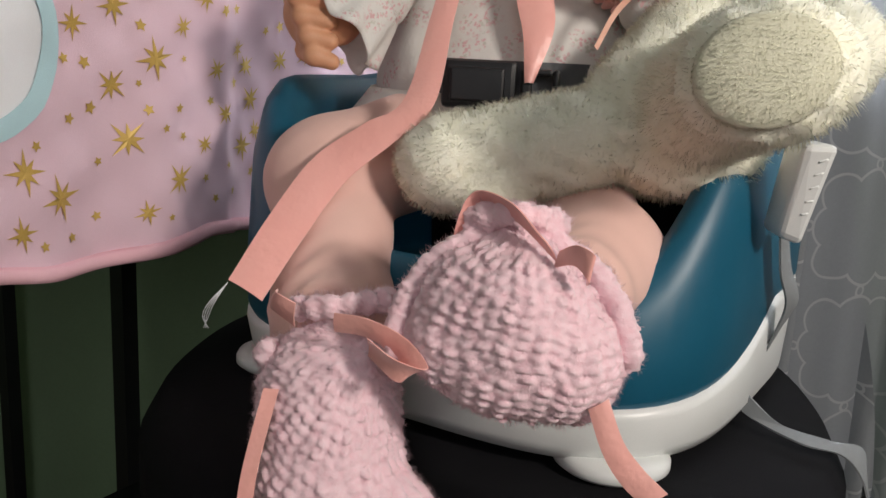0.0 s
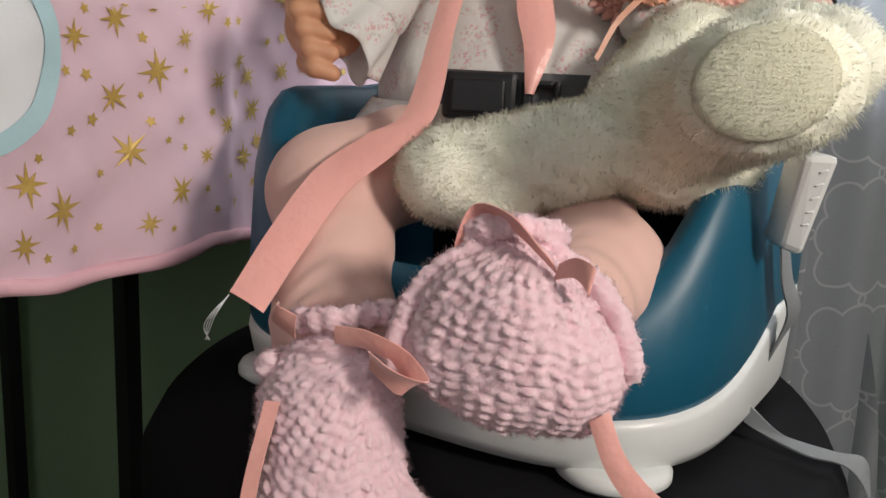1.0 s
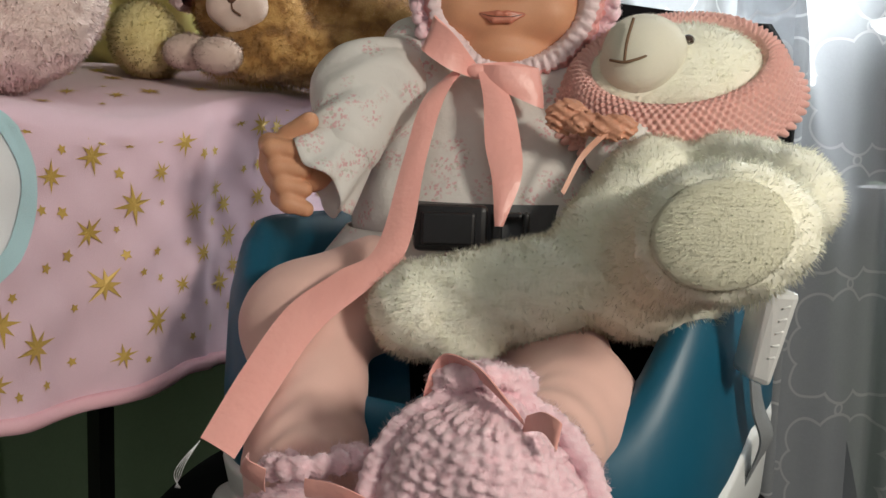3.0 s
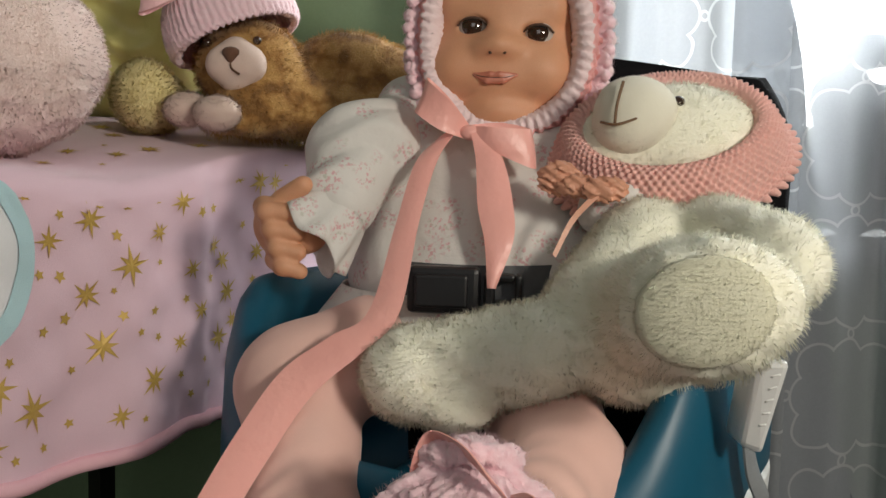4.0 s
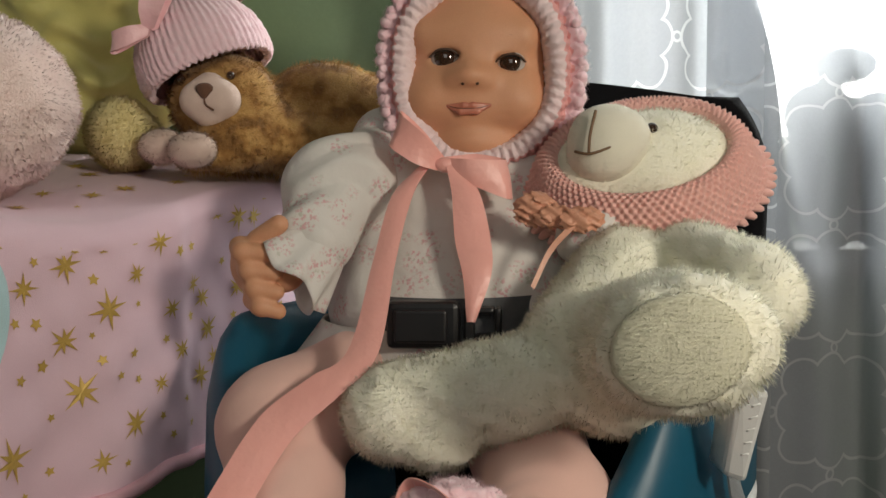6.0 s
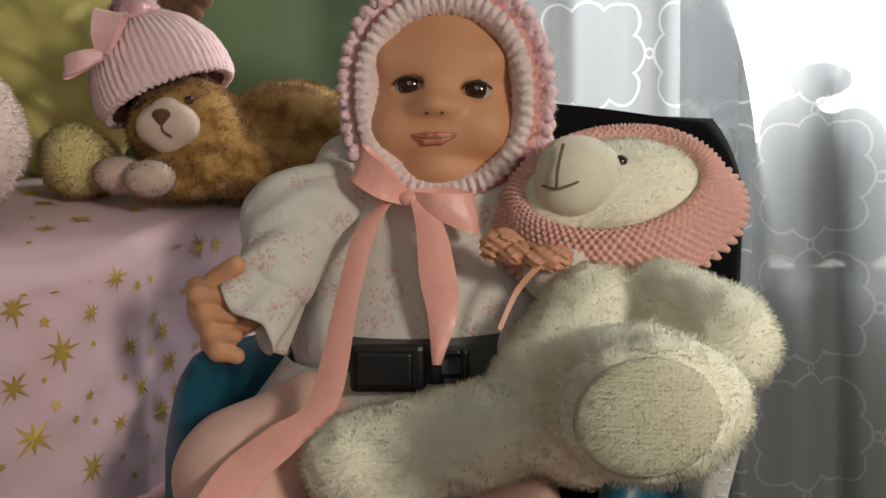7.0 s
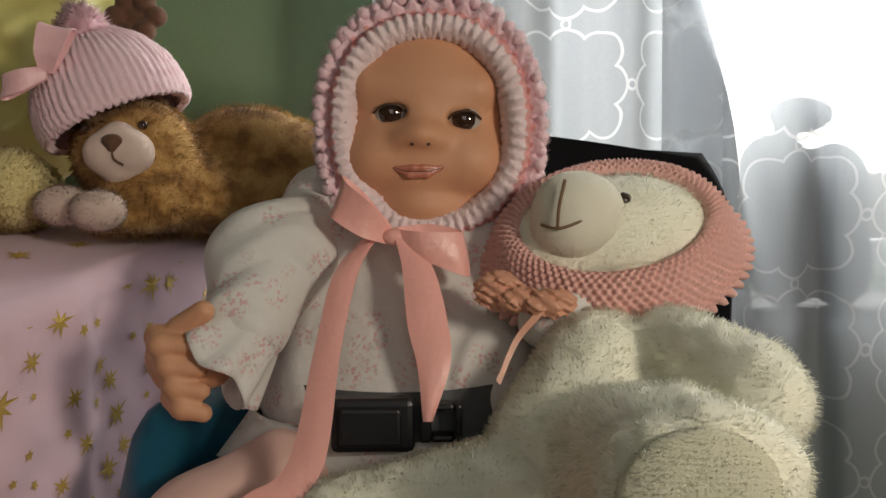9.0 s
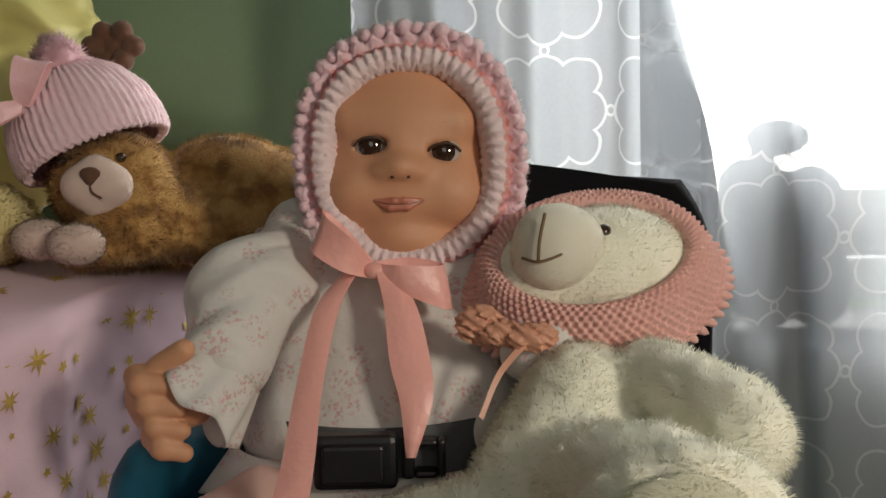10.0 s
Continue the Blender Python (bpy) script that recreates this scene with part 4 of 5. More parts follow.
def build_belt():
    be = thing("seat_belt", "grey webbing belt with black buckle round the doll", "belt")
    rows = []
    for a in np.linspace(math.pi * 1.02, math.pi * 1.98, 9):
        rows.append((0.088 + 0.090 * math.cos(a), 0.797 + 0.086 * math.sin(a), 0.712, 0, 0.003, 0.0150))
    part("webbing", ribbon(rows, 60, 0.0018, 5), WEBBING, be)
    part("buckle", join(box((0.047, 0.694, 0.694), (0.098, 0.712, 0.727), 0.004), box((0.053, 0.690, 0.699), (0.090, 0.6955, 0.722), 0.002)), BLACKPL, be, "black plastic side-release buckle", False)
    part("buckle_tongue", join(box((0.1005, 0.698, 0.699), (0.108, 0.713, 0.7225), 0.002), box((0.108, 0.699, 0.7180), (0.122, 0.713, 0.7225), 0.002), box((0.108, 0.699, 0.699), (0.122, 0.713, 0.7035), 0.002), box((0.122, 0.699, 0.699), (0.127, 0.713, 0.7225), 0.002)), BLACKPL, be, "slotted buckle half", False)


def ring_knit(C, axis, up, rx, ry, profile, zones, count=220, per=6, seed=0, square=2.0, rough=0.00015):
    """A knitted ring round an opening. profile: rows of (outwards, forwards); zones: per row (ridges round, depth, material)."""
    f = unit(axis)
    u = unit(np.cross(f, up))
    w = np.cross(u, f)
    C = np.array(C, float)
    rows = spline([(r, d, k) for k, (r, d) in enumerate(profile)], (len(profile) - 1) * per + 1)
    rng = np.random.default_rng(seed)
    jit = rng.normal(0, rough, (count, len(rows), 3))
    strength = rng.uniform(0.45, 1.35, 400)
    verts, faces, idx = [], [], []
    for i in range(count):
        a = 2 * math.pi * i / count
        ca, sa = math.cos(a), math.sin(a)
        out = (abs(ca) ** square + abs(sa) ** square) ** (-1 / square)
        for j, (r, d, k) in enumerate(rows):
            z = zones[min(int(k + 1e-6), len(zones) - 1)]
            n, depth = z[0], z[1]
            cell = math.sin(n * a + (math.pi * (j % 2) if z[3] else 0))
            ripple = depth * (cell if not z[3] else cell * (0.4 + 0.6 * math.sin(j * 2.1) ** 2))
            if z[3] == 2:
                ripple = depth * math.sin(n * a + math.pi * (j // 3 % 2)) * math.sin(math.pi * (j % 3 + 0.5) / 3)
            if rough > 0.0002:
                ripple *= strength[int(n * a / (2 * math.pi)) + 60 * (j // 4 % 5)]
            rr = r + ripple * 0.7
            dd = d + ripple
            verts.append(C + f * dd + u * ca * out * (rx + rr) + w * sa * out * (ry + rr) + jit[i, j])
    m = len(rows)
    for i in range(count):
        for j in range(m - 1):
            a, b = i * m + j, ((i + 1) % count) * m + j
            faces.append((a, a + 1, b + 1, b))
            idx.append(zones[min(int(rows[j][2] + 1e-6), len(zones) - 1)][2])
    return verts, faces, idx


def bobbles(C, axis, up, rx, ry, d, n, r, mat, square=2.0):
    f = unit(axis)
    u = unit(np.cross(f, up))
    w = np.cross(u, f)
    geos = []
    for i in range(n):
        a = 2 * math.pi * i / n
        out = (abs(math.cos(a)) ** square + abs(math.sin(a)) ** square) ** (-1 / square)
        p = np.array(C) + f * (d + 0.002 * math.sin(i * 2.3)) + u * math.cos(a) * rx * out + w * math.sin(a) * ry * out
        v, fc, _ = uv_ball(p, r * (0.8 + 0.4 * ((i * 7) % 5) / 5), 10)
        geos.append((v, fc, [mat] * len(fc)))
    return join(*geos)


def build_doll_bonnet():
    bo = thing("doll_bonnet", "pink and white crocheted doll bonnet tied with ribbon", "bonnet")
    C, axis, up = (0.1075, 0.789, 0.8975), (-0.03, -1, 0.03), (-0.03, 0, 1)
    prof = [(-0.008, -0.030), (-0.004, -0.006), (0.003, 0.0040), (0.011, 0.0035), (0.0135, -0.003), (0.0152, -0.006), (0.0210, -0.003), (0.0240, -0.012), (0.0245, -0.030), (0.021, -0.06), (0.004, -0.098), (-0.020, -0.118), (-0.048, -0.124)]
    zones = [(60, 0.0010, 0, False), (60, 0.0015, 0, False), (60, 0.0015, 0, False), (60, 0.0012, 1, False), (52, 0.0010, 1, False), (40, 0.0028, 2, False), (40, 0.0026, 2, False), (44, 0.0026, 0, True)] + [(44, 0.0026, 0, True)] * 6
    geo = ring_knit(C, axis, up, 0.0560, 0.0645, prof, zones, 364, 5, 3, 2.25, 0.0004)
    part("crochet_hood", fur(geo, 14000, 0.0030, 0.00012, (0, 0, 0), 51, None, 0.9), [PALEKNIT, ROSEKNIT, PINKKNIT], bo)
    part("scallop_edge", fur(bobbles(C, axis, up, 0.0785, 0.0905, -0.006, 56, 0.0050, 0, 2.25), 8000, 0.0026, 0.00012, (0, 0, 0), 55, None, 0.9), PINKKNIT, bo, "pink scalloped crochet edge")
    part("scallop_edge", fur(bobbles(C, axis, up, 0.0790, 0.0940, -0.022, 48, 0.0062, 0, 2.25), 8000, 0.0030, 0.00012, (0, 0, 0), 56, None, 0.9), PALEKNIT, bo, "pale pink bobble row")


def build_doll_ribbon():
    rb = thing("satin_ribbon", "coral satin bonnet ribbon tied in a bow, long tails", "ribbon")
    part("tail", ribbon([(0.068, 0.756, 0.822, 0.008, -0.002, 0.004), (0.054, 0.735, 0.800, 0.0085, 0, 0.002), (0.045, 0.705, 0.755, 0.0085, -0.001, 0.0015), (0.038, 0.658, 0.700, 0.0105, -0.002, 0.000),
                         (0.016, 0.646, 0.680, 0.0115, -0.003, -0.004), (-0.013, 0.632, 0.656, 0.0115, -0.003, -0.006), (-0.030, 0.594, 0.625, 0.0110, -0.002, -0.006), (-0.043, 0.557, 0.594, 0.0102, -0.001, -0.0052)], 90, 0.0006, 7, 0.0012), SATIN, rb, "long trailing tail with frayed end")
    for k in range(4):
        part("loose_thread", tube([(-0.053, 0.557, 0.598), (-0.058 - 0.001 * k, 0.549, 0.588), (-0.061 - 0.0012 * k, 0.548, 0.580), (-0.064 + 0.001 * k, 0.548, 0.573)], 0.00025, 10, 4), WHITECLOTH, rb)
    part("tail", ribbon([(0.090, 0.748, 0.822, 0.006, 0.002, -0.003), (0.100, 0.735, 0.802, 0.010, 0.001, 0), (0.106, 0.718, 0.770, 0.0125, 0.001, 0.001), (0.110, 0.704, 0.745, 0.010, 0, 0.001), (0.106, 0.696, 0.713, 0.0030, 0, 0)], 50, 0.0006, 7, 0.002), SATIN, rb, "short pointed tail")
    part("loop", ribbon([(0.082, 0.750, 0.822, 0.001, 0.002, 0.005), (0.066, 0.738, 0.834, 0.003, -0.001, 0.011), (0.050, 0.741, 0.846, 0.004, 0.001, 0.012), (0.048, 0.755, 0.850, 0.004, 0.002, 0.012), (0.064, 0.757, 0.838, 0.003, 0.002, 0.010), (0.082, 0.754, 0.823, 0.001, 0.002, 0.005)], 60, 0.0006, 7, 0.001), SATIN, rb)
    part("loop", ribbon([(0.084, 0.749, 0.822, 0, 0.002, 0.005), (0.104, 0.738, 0.816, -0.003, 0, 0.010), (0.126, 0.741, 0.811, -0.003, 0.001, 0.014), (0.130, 0.752, 0.812, -0.002, 0.002, 0.014), (0.108, 0.756, 0.820, -0.001, 0.002, 0.010), (0.084, 0.754, 0.823, 0, 0.002, 0.005)], 60, 0.0006, 7, 0.001), SATIN, rb)
    part("knot", blob([ball((0.084, 0.749, 0.822), (0.008, 0.006, 0.006))], 0.002), SATIN, rb)


def knit_blob(prims, cell, k, rows, cols, depth, centre, axis):
    """Rounded forms covered with uneven raised stitches in rows across an axis."""
    c, ax = np.array(centre), unit(axis)
    u = unit(np.cross(ax, (0.2, 0.1, 1)))
    w = np.cross(u, ax)

    def wob(pts):
        q = pts - c
        a = np.arctan2(q @ w, q @ u)
        h = q @ ax + 0.0016 * np.sin(a * 5 + 1) + 0.0010 * np.sin(a * 13)
        row = np.floor(h * rows)
        col = a * cols / math.pi + 0.5 * (row % 2) + 0.35 * np.sin(row * 2.7)
        chance = np.abs(np.sin(row * 12.9898 + np.floor(col) * 78.233) * 43758.5453) % 1.0
        stitch = np.sin(math.pi * (h * rows - row)) ** 0.8 * np.abs(np.sin(math.pi * (col - np.floor(col)))) ** 0.7
        return -depth * stitch * (0.45 + 0.85 * chance) + 0.0006 * np.sin(pts[:, 0] * 410 + 2 * np.sin(pts[:, 2] * 300)) * np.sin(pts[:, 2] * 370 + pts[:, 1] * 290)
    return blob(prims, cell, k, wobble=wob)


def build_bootie(prims, centre, axis, frill, seed):
    bt = thing("knitted_bootie", "fluffy pink hand-knitted bootie on the doll's foot", "bootie", "pair of knitted booties")
    geo = knit_blob(prims, 0.0012, 0.012, 195, 21, 0.0025, centre, axis)
    part("knit", fur(geo, 17000, 0.0034, 0.00011, (0, 0, -0.05), seed, None, 1.0), PINKKNIT, bt)
    edge = knit_blob([ball(p, (r, r * 0.9, r * 1.25)) for p, r in frill], 0.0012, 0.0035, 300, 40, 0.0014, centre, axis)
    part("scallop_frill", fur(edge, 5000, 0.0034, 0.00012, (0, 0, 0), seed + 1, None, 0.8), PINKKNIT, bt, "scalloped knitted top edge")
    return bt


def arc(c, u, v, a0, a1, n, r):
    c, u, v = np.array(c), np.array(u), np.array(v)
    return [(c + u * math.cos(a) + v * math.sin(a), r) for a in np.linspace(a0, a1, n)]


def build_booties():
    left = [capsule((0.012, 0.535, 0.546), (0.017, 0.515, 0.490), 0.038, 0.041), ball((0.046, 0.510, 0.482), 0.032)]
    f1 = arc((0.012, 0.526, 0.572), (0.033, 0.0, 0.003), (0.003, -0.032, 0.006), math.pi, 2 * math.pi, 12, 0.0062) + arc((0.014, 0.552, 0.592), (0.025, 0.0, 0.004), (0.0, -0.026, 0.006), 0, 2 * math.pi, 17, 0.0052)
    build_bootie(left, (0.02, 0.535, 0.53), (0.35, -0.25, 1), f1, 5)
    right = [capsule((0.108, 0.532, 0.632), (0.112, 0.508, 0.610), 0.025, 0.035), ball((0.080, 0.506, 0.594), (0.025, 0.024, 0.019)), ball((0.088, 0.508, 0.612), (0.025, 0.022, 0.025)), ball((0.140, 0.504, 0.588), (0.023, 0.026, 0.029)), ball((0.114, 0.500, 0.585), (0.044, 0.026, 0.027))]
    f2 = arc((0.110, 0.497, 0.588), (0.057, 0.002, 0.004), (-0.006, 0.020, 0.056), 0.02, math.pi - 0.02, 24, 0.0056) + arc((0.106, 0.524, 0.650), (0.022, 0, 0.0), (0, -0.014, 0.006), 0, 2 * math.pi, 15, 0.0050)
    build_bootie(right, (0.115, 0.53, 0.60), (0.12, -0.2, 1), f2, 8)
    r1 = thing("bootie_ribbon", "coral satin ribbon tie threaded through a bootie", "ribbon", "bootie ribbons")
    part("tie", ribbon([(-0.012, 0.520, 0.602, 0, -0.003, 0.006), (-0.010, 0.503, 0.606, 0.003, -0.004, 0.005), (0.002, 0.500, 0.600, 0.001, -0.003, 0.007)], 20, 0.0006, 5, 0.001), SATIN, r1)
    part("tie", ribbon([(0.022, 0.500, 0.598, 0, -0.001, 0.005), (0.040, 0.494, 0.598, 0, -0.002, 0.0055), (0.058, 0.488, 0.591, 0.002, -0.002, 0.006), (0.066, 0.480, 0.582, 0.006, -0.002, 0.004), (0.056, 0.478, 0.584, 0.001, -0.003, 0.006), (0.042, 0.484, 0.592, 0, -0.002, 0.005)], 40, 0.0006, 5, 0.001), SATIN, r1)
    part("tail", ribbon([(-0.010, 0.500, 0.560, 0.004, 0, 0), (-0.012, 0.470, 0.525, 0.004, 0, 0.001), (-0.012, 0.46, 0.49, 0.004, 0, 0)], 20, 0.0006, 5), SATIN, r1)
    r2 = thing("bootie_ribbon", "coral satin ribbon tie threaded through a bootie", "ribbon", "bootie ribbons")
    part("tie", ribbon([(0.078, 0.520, 0.622, 0.003, 0, 0.001), (0.084, 0.515, 0.650, 0.0055, 0, 0.001), (0.092, 0.512, 0.662, 0.005, 0.002, -0.004), (0.108, 0.500, 0.658, 0.003, 0.003, -0.006), (0.124, 0.488, 0.645, 0.004, 0.002, -0.006)], 40, 0.0006, 5, 0.001), SATIN, r2)
    part("tie", ribbon([(0.128, 0.490, 0.640, 0.001, 0, 0.004), (0.136, 0.478, 0.645, 0, -0.001, 0.005), (0.143, 0.472, 0.641, 0.001, 0, 0.006), (0.142, 0.480, 0.636, 0, 0, 0.005)], 24, 0.0006, 5), SATIN, r2)
    part("tail", ribbon([(0.152, 0.480, 0.575, 0.0045, 0, 0.003), (0.160, 0.476, 0.556, 0.0045, 0, 0.0035), (0.170, 0.474, 0.543, 0.0045, 0, 0.0045), (0.181, 0.472, 0.534, 0.003, 0, 0.0055)], 24, 0.0006, 5, 0.001, 0.003), SATIN, r2)


# ---- teddy bear ----
def build_teddy():
    tb = thing("teddy_bear", "cream plush teddy bear lying in the doll's lap", "teddy bear")
    body = [capsule((0.212, 0.712, 0.738), (0.190, 0.674, 0.697), 0.040, 0.050), ball((0.208, 0.655, 0.686), (0.048, 0.040, 0.038)),
            capsule((0.136, 0.652, 0.678), (0.068, 0.652, 0.664), 0.034, 0.030), ball((0.057, 0.650, 0.661), (0.031, 0.032, 0.030)), ball((0.088, 0.640, 0.648), (0.026, 0.022, 0.020)),
            capsule((0.208, 0.640, 0.706), (0.220, 0.566, 0.726), 0.038, 0.036), ball((0.2225, 0.533, 0.728), (0.045, 0.026, 0.035), 0, (0, -14, -6)),
            capsule((0.254, 0.700, 0.755), (0.279, 0.634, 0.748), 0.026, 0.025), ball((0.281, 0.616, 0.740), 0.023)]
    geo = blob(body, 0.0036, 0.009, wobble=wrinkle(0.0011, 90, 0.9))
    part("body", fur(geo, 46000, 0.0042, 0.00022, (0.05, -0.05, -0.25), 11, wild=0.40, bare=((0.2155, 0.503, 0.7295), 0.0255)), CREAM, tb, "cream long-pile plush body")
    part("foot_pad", fur(blob([ball((0.2160, 0.5135, 0.7295), (0.0330, 0.0085, 0.0270), 0, (-3, -14, -6))], 0.0024), 12000, 0.0012, 0.00013, (0, 0, -0.3), 14, None, 0.6), CREAMPAD, tb, "smooth beige velour sole pad")
    head = blob([ball((0.240, 0.773, 0.816), (0.062, 0.047, 0.044), 0, (-40, 0, 0)), ball((0.190, 0.770, 0.812), (0.032, 0.034, 0.030))], 0.004, 0.02)
    part("head", fur(head, 14000, 0.0040, 0.00020, (0.2, 0.0, -0.3), 12), CREAM, tb)
    muzzle = blob([ball((0.204, 0.742, 0.838), (0.030, 0.026, 0.026), 0, (0, 10, 0)), ball((0.198, 0.746, 0.826), (0.024, 0.024, 0.020))], 0.0024, 0.01)
    muzzle = fur(muzzle, 9000, 0.0011, 0.00012, (0, 0, -0.2), 13, None, 0.6)
    part("muzzle", muzzle, MUZZLE, tb, "smooth cream muzzle")
    part("mouth_stitch", tube([(0.192, 0.7195, 0.858), (0.188, 0.7160, 0.842), (0.187, 0.7165, 0.829)], 0.0011, 14, 6), STITCH, tb)
    part("mouth_stitch", tube([(0.178, 0.726, 0.8300), (0.187, 0.7165, 0.828), (0.198, 0.7160, 0.831), (0.209, 0.7205, 0.836)], 0.0010, 16, 6), STITCH, tb)
    part("eye", uv_ball((0.2325, 0.7385, 0.8455), 0.0048, 16), IRIS, tb, "small glossy dark eye")


def build_teddy_bonnet():
    bo = thing("teddy_bonnet", "salmon pink knitted bonnet with picot edge on the teddy", "bonnet")
    C, axis, up = (0.228, 0.751, 0.831), (-0.10, -0.74, 0.66), (-0.12, 0.66, 0.74)
    prof = [(-0.002, -0.006), (0.002, 0.003), (0.009, 0.003), (0.016, -0.004), (0.021, -0.014), (0.025, -0.025), (0.029, -0.032), (0.025, -0.041), (0.012, -0.052), (-0.01, -0.062), (-0.035, -0.066)]
    zones = [(76, 0.0019, 0, 2)] * 10
    part("knitted_hood", fur(ring_knit(C, axis, up, 0.0605, 0.0405, prof, zones, 532, 8, 4), 9000, 0.0020, 0.00012, (0, 0, 0), 52, None, 0.8), SHELLKNIT, bo)
    f = unit(axis)
    u = unit(np.cross(f, up))
    w = np.cross(u, f)
    geos = []
    for i in range(58):
        a = 2 * math.pi * i / 58
        p = np.array(C) + f * -0.036 + u * math.cos(a) * 0.095 + w * math.sin(a) * 0.069
        out = unit(u * math.cos(a) + w * math.sin(a))
        geos.append(blob([capsule(p - out * 0.005, p + out * 0.0008, 0.0043, 0.0026)], 0.0018))
    part("picot_edge", join(*geos), SHELLKNIT, bo, "pointed picot edging")
    bw = thing("organza_bow", "crumpled peach organza bow at the teddy's neck", "bow")
    for c, r, seed in (((0.150, 0.717, 0.790), (0.015, 0.010, 0.012), 1.0), ((0.164, 0.709, 0.785), (0.015, 0.008, 0.008), 2.2), ((0.181, 0.704, 0.783), (0.016, 0.008, 0.0085), 3.1)):
        part("bow_loop", blob([ball(c, r)], 0.0016, 0.004, wobble=wrinkle(0.0020, 300, seed)), PEACHSHEER, bw)
    part("tail", ribbon([(0.176, 0.700, 0.780, 0.002, 0, -0.001), (0.160, 0.697, 0.762, 0.0014, 0, -0.0014), (0.148, 0.688, 0.738, 0.0012, 0, -0.0012)], 20, 0.0006, 3), PEACHSHEER, bw)


# ---- toys on the table ----
def build_cat():
    ct = thing("plush_cat", "ginger plush cat lying on the blanket, knitted hat on", "plush toy")
    body = [ball((-0.140, 0.915, 0.886), (0.050, 0.046, 0.046)), ball((-0.060, 0.985, 0.872), (0.072, 0.055, 0.058)), ball((-0.01, 0.99, 0.862), (0.045, 0.045, 0.045)), capsule((-0.125, 0.90, 0.85), (-0.05, 0.95, 0.845), 0.03, 0.03), capsule((-0.115, 0.885, 0.842), (-0.150, 0.862, 0.836), 0.018, 0.016)]
    part("body", fur(blob(body, 0.005, 0.02), 26000, 0.0060, 0.00024, (0.2, -0.1, -0.4), 21, wild=0.5), TAN, ct, "mottled ginger plush body")
    part("muzzle", blob([ball((-0.147, 0.872, 0.884), (0.019, 0.016, 0.018)), ball((-0.128, 0.872, 0.884), (0.018, 0.016, 0.018)), ball((-0.138, 0.872, 0.895), (0.014, 0.013, 0.014)), ball((-0.138, 0.874, 0.868), (0.014, 0.012, 0.010))], 0.003, 0.006), TANPALE, ct, "pale pinkish muzzle")
    part("nose", blob([ball((-0.138, 0.8575, 0.893), (0.0085, 0.004, 0.0055)), ball((-0.138, 0.8575, 0.889), (0.004, 0.004, 0.006))], 0.002, 0.004), BROWNPLUSH, ct, "brown stitched nose")
    part("mouth_stitch", tube([(-0.138, 0.857, 0.886), (-0.137, 0.857, 0.879), (-0.130, 0.858, 0.874)], 0.0010, 10, 6), BROWNPLUSH, ct)
    for x, z in ((-0.166, 0.904), (-0.120, 0.906)):
        part("eye", uv_ball((x, 0.876, z), 0.0040, 14), IRIS, ct)
    for p in ((-0.182, 0.868, 0.843), (-0.148, 0.852, 0.839), (-0.035, 0.945, 0.842)):
        part("paw", fur(blob([ball(p, (0.022, 0.018, 0.016))], 0.004), 2200, 0.0026, 0.0002, (0, -0.1, -0.2), 23), TANPALE, ct, "pale plush paw")


def build_cat_hat():
    ht = thing("knitted_hat", "pale pink ribbed knitted hat with satin bow, pompom", "hat")
    C, axis, up = (-0.156, 0.914, 0.921), (-0.40, 0.06, 0.91), (0, 1, -0.1)
    prof = [(-0.004, -0.010), (0.003, -0.012), (0.006, -0.004), (0.005, 0.012), (0.000, 0.030), (-0.014, 0.050), (-0.032, 0.063), (-0.058, 0.068)]
    zones = [(58, 0.0010, 0, False)] * 7
    part("ribbed_cap", fur(ring_knit(C, axis, up, 0.058, 0.054, prof, zones, 348, 6, 6, 2.0, 0.00035), 9000, 0.0022, 0.00012, (0, 0, 0), 33, None, 0.9), PINKKNIT, ht)
    part("pompom", fur(blob([ball((-0.176, 0.900, 0.988), 0.016)], 0.004), 2500, 0.008, 0.0004, (0, 0, 0), 31, None, 1.2), PINKKNIT, ht, "fluffy pink pompom")
    part("bow_loop", ribbon([(-0.186, 0.856, 0.945, 0.001, 0, 0.005), (-0.202, 0.846, 0.938, 0.001, 0.001, 0.009), (-0.218, 0.850, 0.934, 0, 0.002, 0.009), (-0.214, 0.858, 0.934, 0, 0.002, 0.009), (-0.186, 0.860, 0.945, 0, 0.002, 0.005)], 30, 0.0006, 5, 0.001), SATINPALE, ht, "pink satin bow loop")
    part("bow_loop", ribbon([(-0.186, 0.856, 0.945, 0.005, 0, 0.001), (-0.180, 0.846, 0.960, 0.010, 0.001, 0), (-0.176, 0.850, 0.978, 0.012, 0.002, -0.002), (-0.176, 0.860, 0.976, 0.011, 0.002, -0.002), (-0.186, 0.862, 0.945, 0.004, 0.002, 0)], 30, 0.0006, 5, 0.001), SATINPALE, ht, "pink satin bow loop")


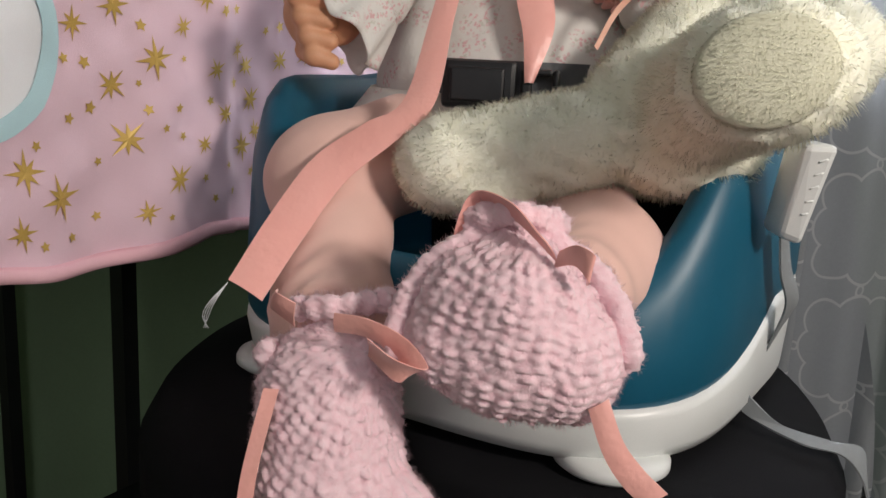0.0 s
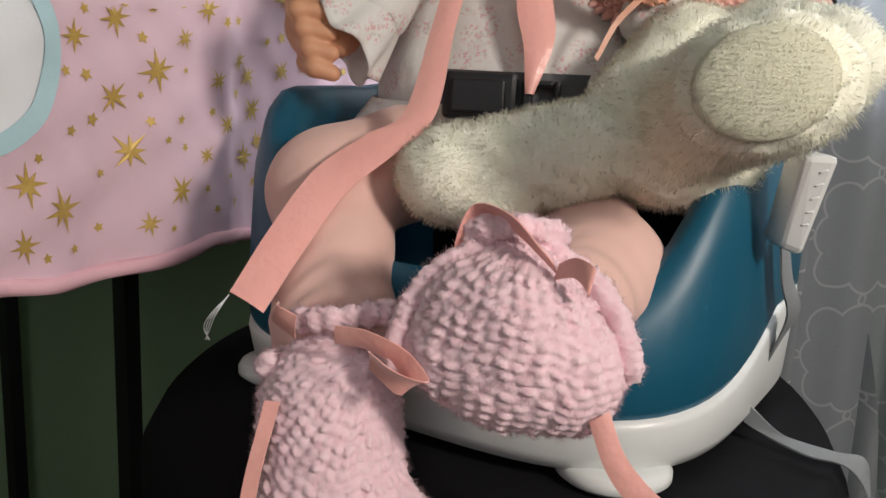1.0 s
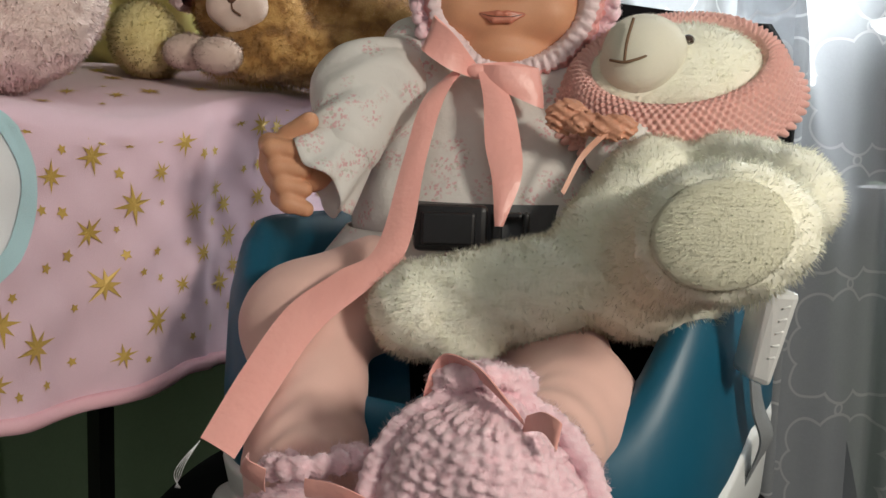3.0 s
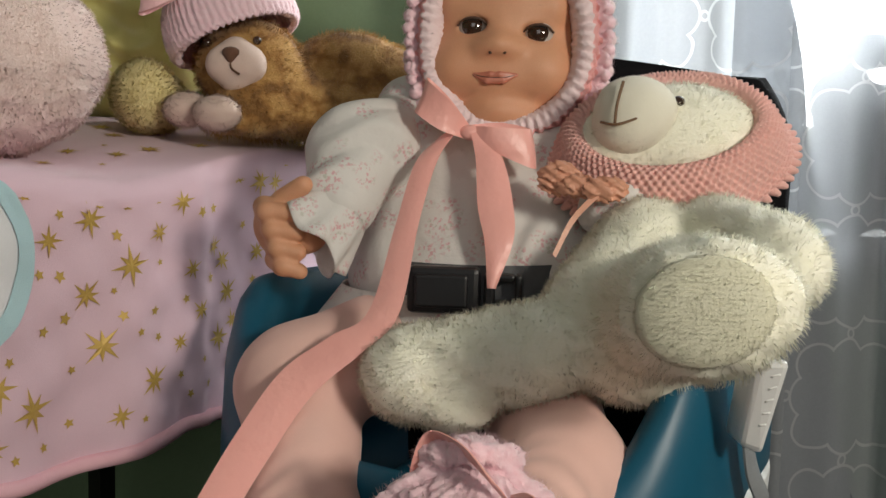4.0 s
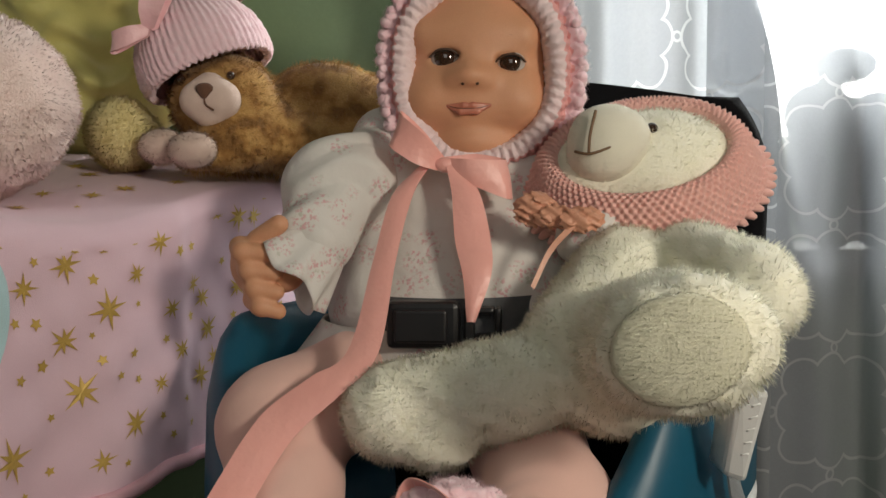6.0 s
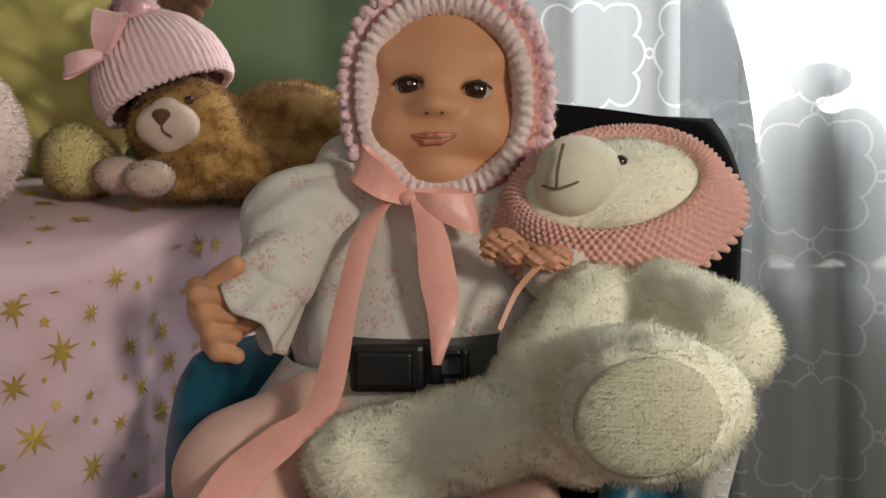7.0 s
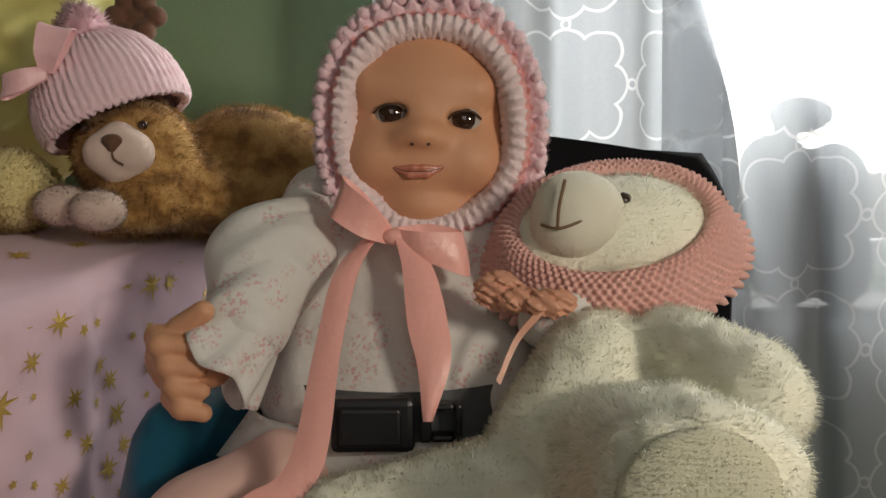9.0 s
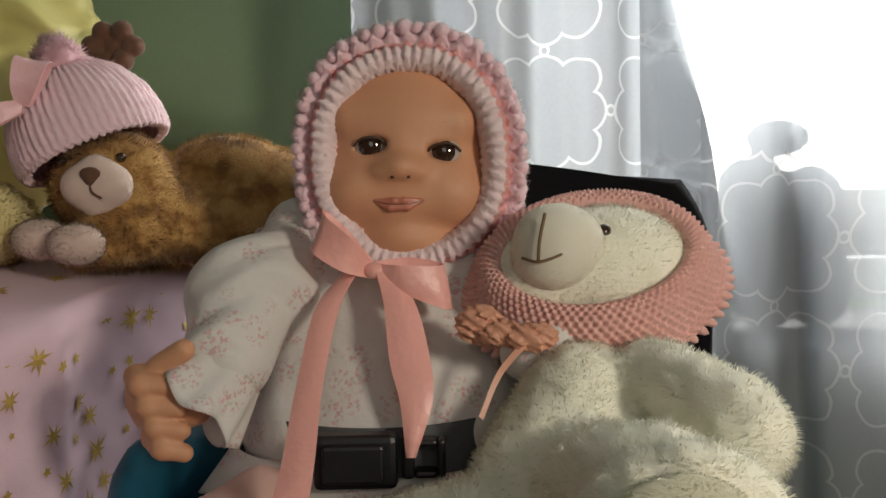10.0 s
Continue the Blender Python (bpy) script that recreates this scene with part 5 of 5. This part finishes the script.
def build_toys():
    tagged(part("yellow_plush_toy", fur(blob([ball((-0.231, 0.888, 0.857), (0.030, 0.031, 0.033)), ball((-0.240, 0.925, 0.852), (0.034, 0.03, 0.03))], 0.005, 0.02), 9000, 0.004, 0.0003, (0, 0, -0.2), 41), YELLOW), "soft yellow plush toy on the blanket", "plush toy")
    tagged(part("yellow_satin_cushion", blob([ball((-0.335, 1.030, 0.960), (0.130, 0.075, 0.130)), ball((-0.255, 1.040, 1.00), (0.07, 0.06, 0.10))], 0.006, 0.05, wobble=wrinkle(0.006, 38, 0.7)), SATINYEL), "shiny yellow satin cushion leaning on the wall", "cushion")
    tagged(part("pink_plush_toy", fur(blob([ball((-0.300, 0.740, 0.872), (0.098, 0.080, 0.076))], 0.006, 0.02, wobble=wrinkle(0.002, 60, 0.2)), 30000, 0.0035, 0.0003, (0, 0, -0.3), 43), PINKPLUSH), "large round pale pink plush toy on the blanket", "plush toy")
    br = [ball((-0.156, 0.985, 1.010), 0.015)]
    for k in range(6):
        a = 2 * math.pi * k / 6
        br.append(ball((-0.156 + 0.018 * math.cos(a), 0.976 - 0.003 * (k % 2), 1.010 + 0.015 * math.sin(a)), 0.0095))
    tagged(part("brown_plush_flower", blob(br, 0.002, 0.0012), BROWNPLUSH), "chocolate brown plush flower on a yellow cushion", "plush toy")
    # flattened lumps added to give the dark backlit outline behind the curtain
    soft = [ball((0.448, 1.024, 0.812), (0.044, 0.022, 0.076)), ball((0.434, 1.024, 0.874), (0.032, 0.022, 0.030)), ball((0.460, 1.024, 0.922), (0.030, 0.020, 0.017)),
            ball((0.492, 1.024, 0.845), (0.036, 0.022, 0.050)), ball((0.500, 1.024, 0.780), (0.032, 0.022, 0.044))]
    tagged(part("dark_silhouette", blob(soft, 0.006, 0.014), GREYTHING), "dark rounded silhouette of an unidentified thing behind the curtain", "plush toy")


build_room()
build_table()
build_blanket()
build_chair()
build_booster()
build_straps()
build_curtain(fold_left, 0.055, 0.314, 0.18, CURTAINDENSE, "pale grey lined curtain panel with white trellis print")
build_curtain(fold_right, 0.318, 1.15, 0.0, CURTAIN, "pale grey sheer curtain panel with white trellis print")
build_leggings()
build_shirt()
build_belt()
build_doll()
build_doll_bonnet()
build_booties()
build_doll_ribbon()
build_teddy()
build_teddy_bonnet()
build_cat()
build_cat_hat()
build_toys()
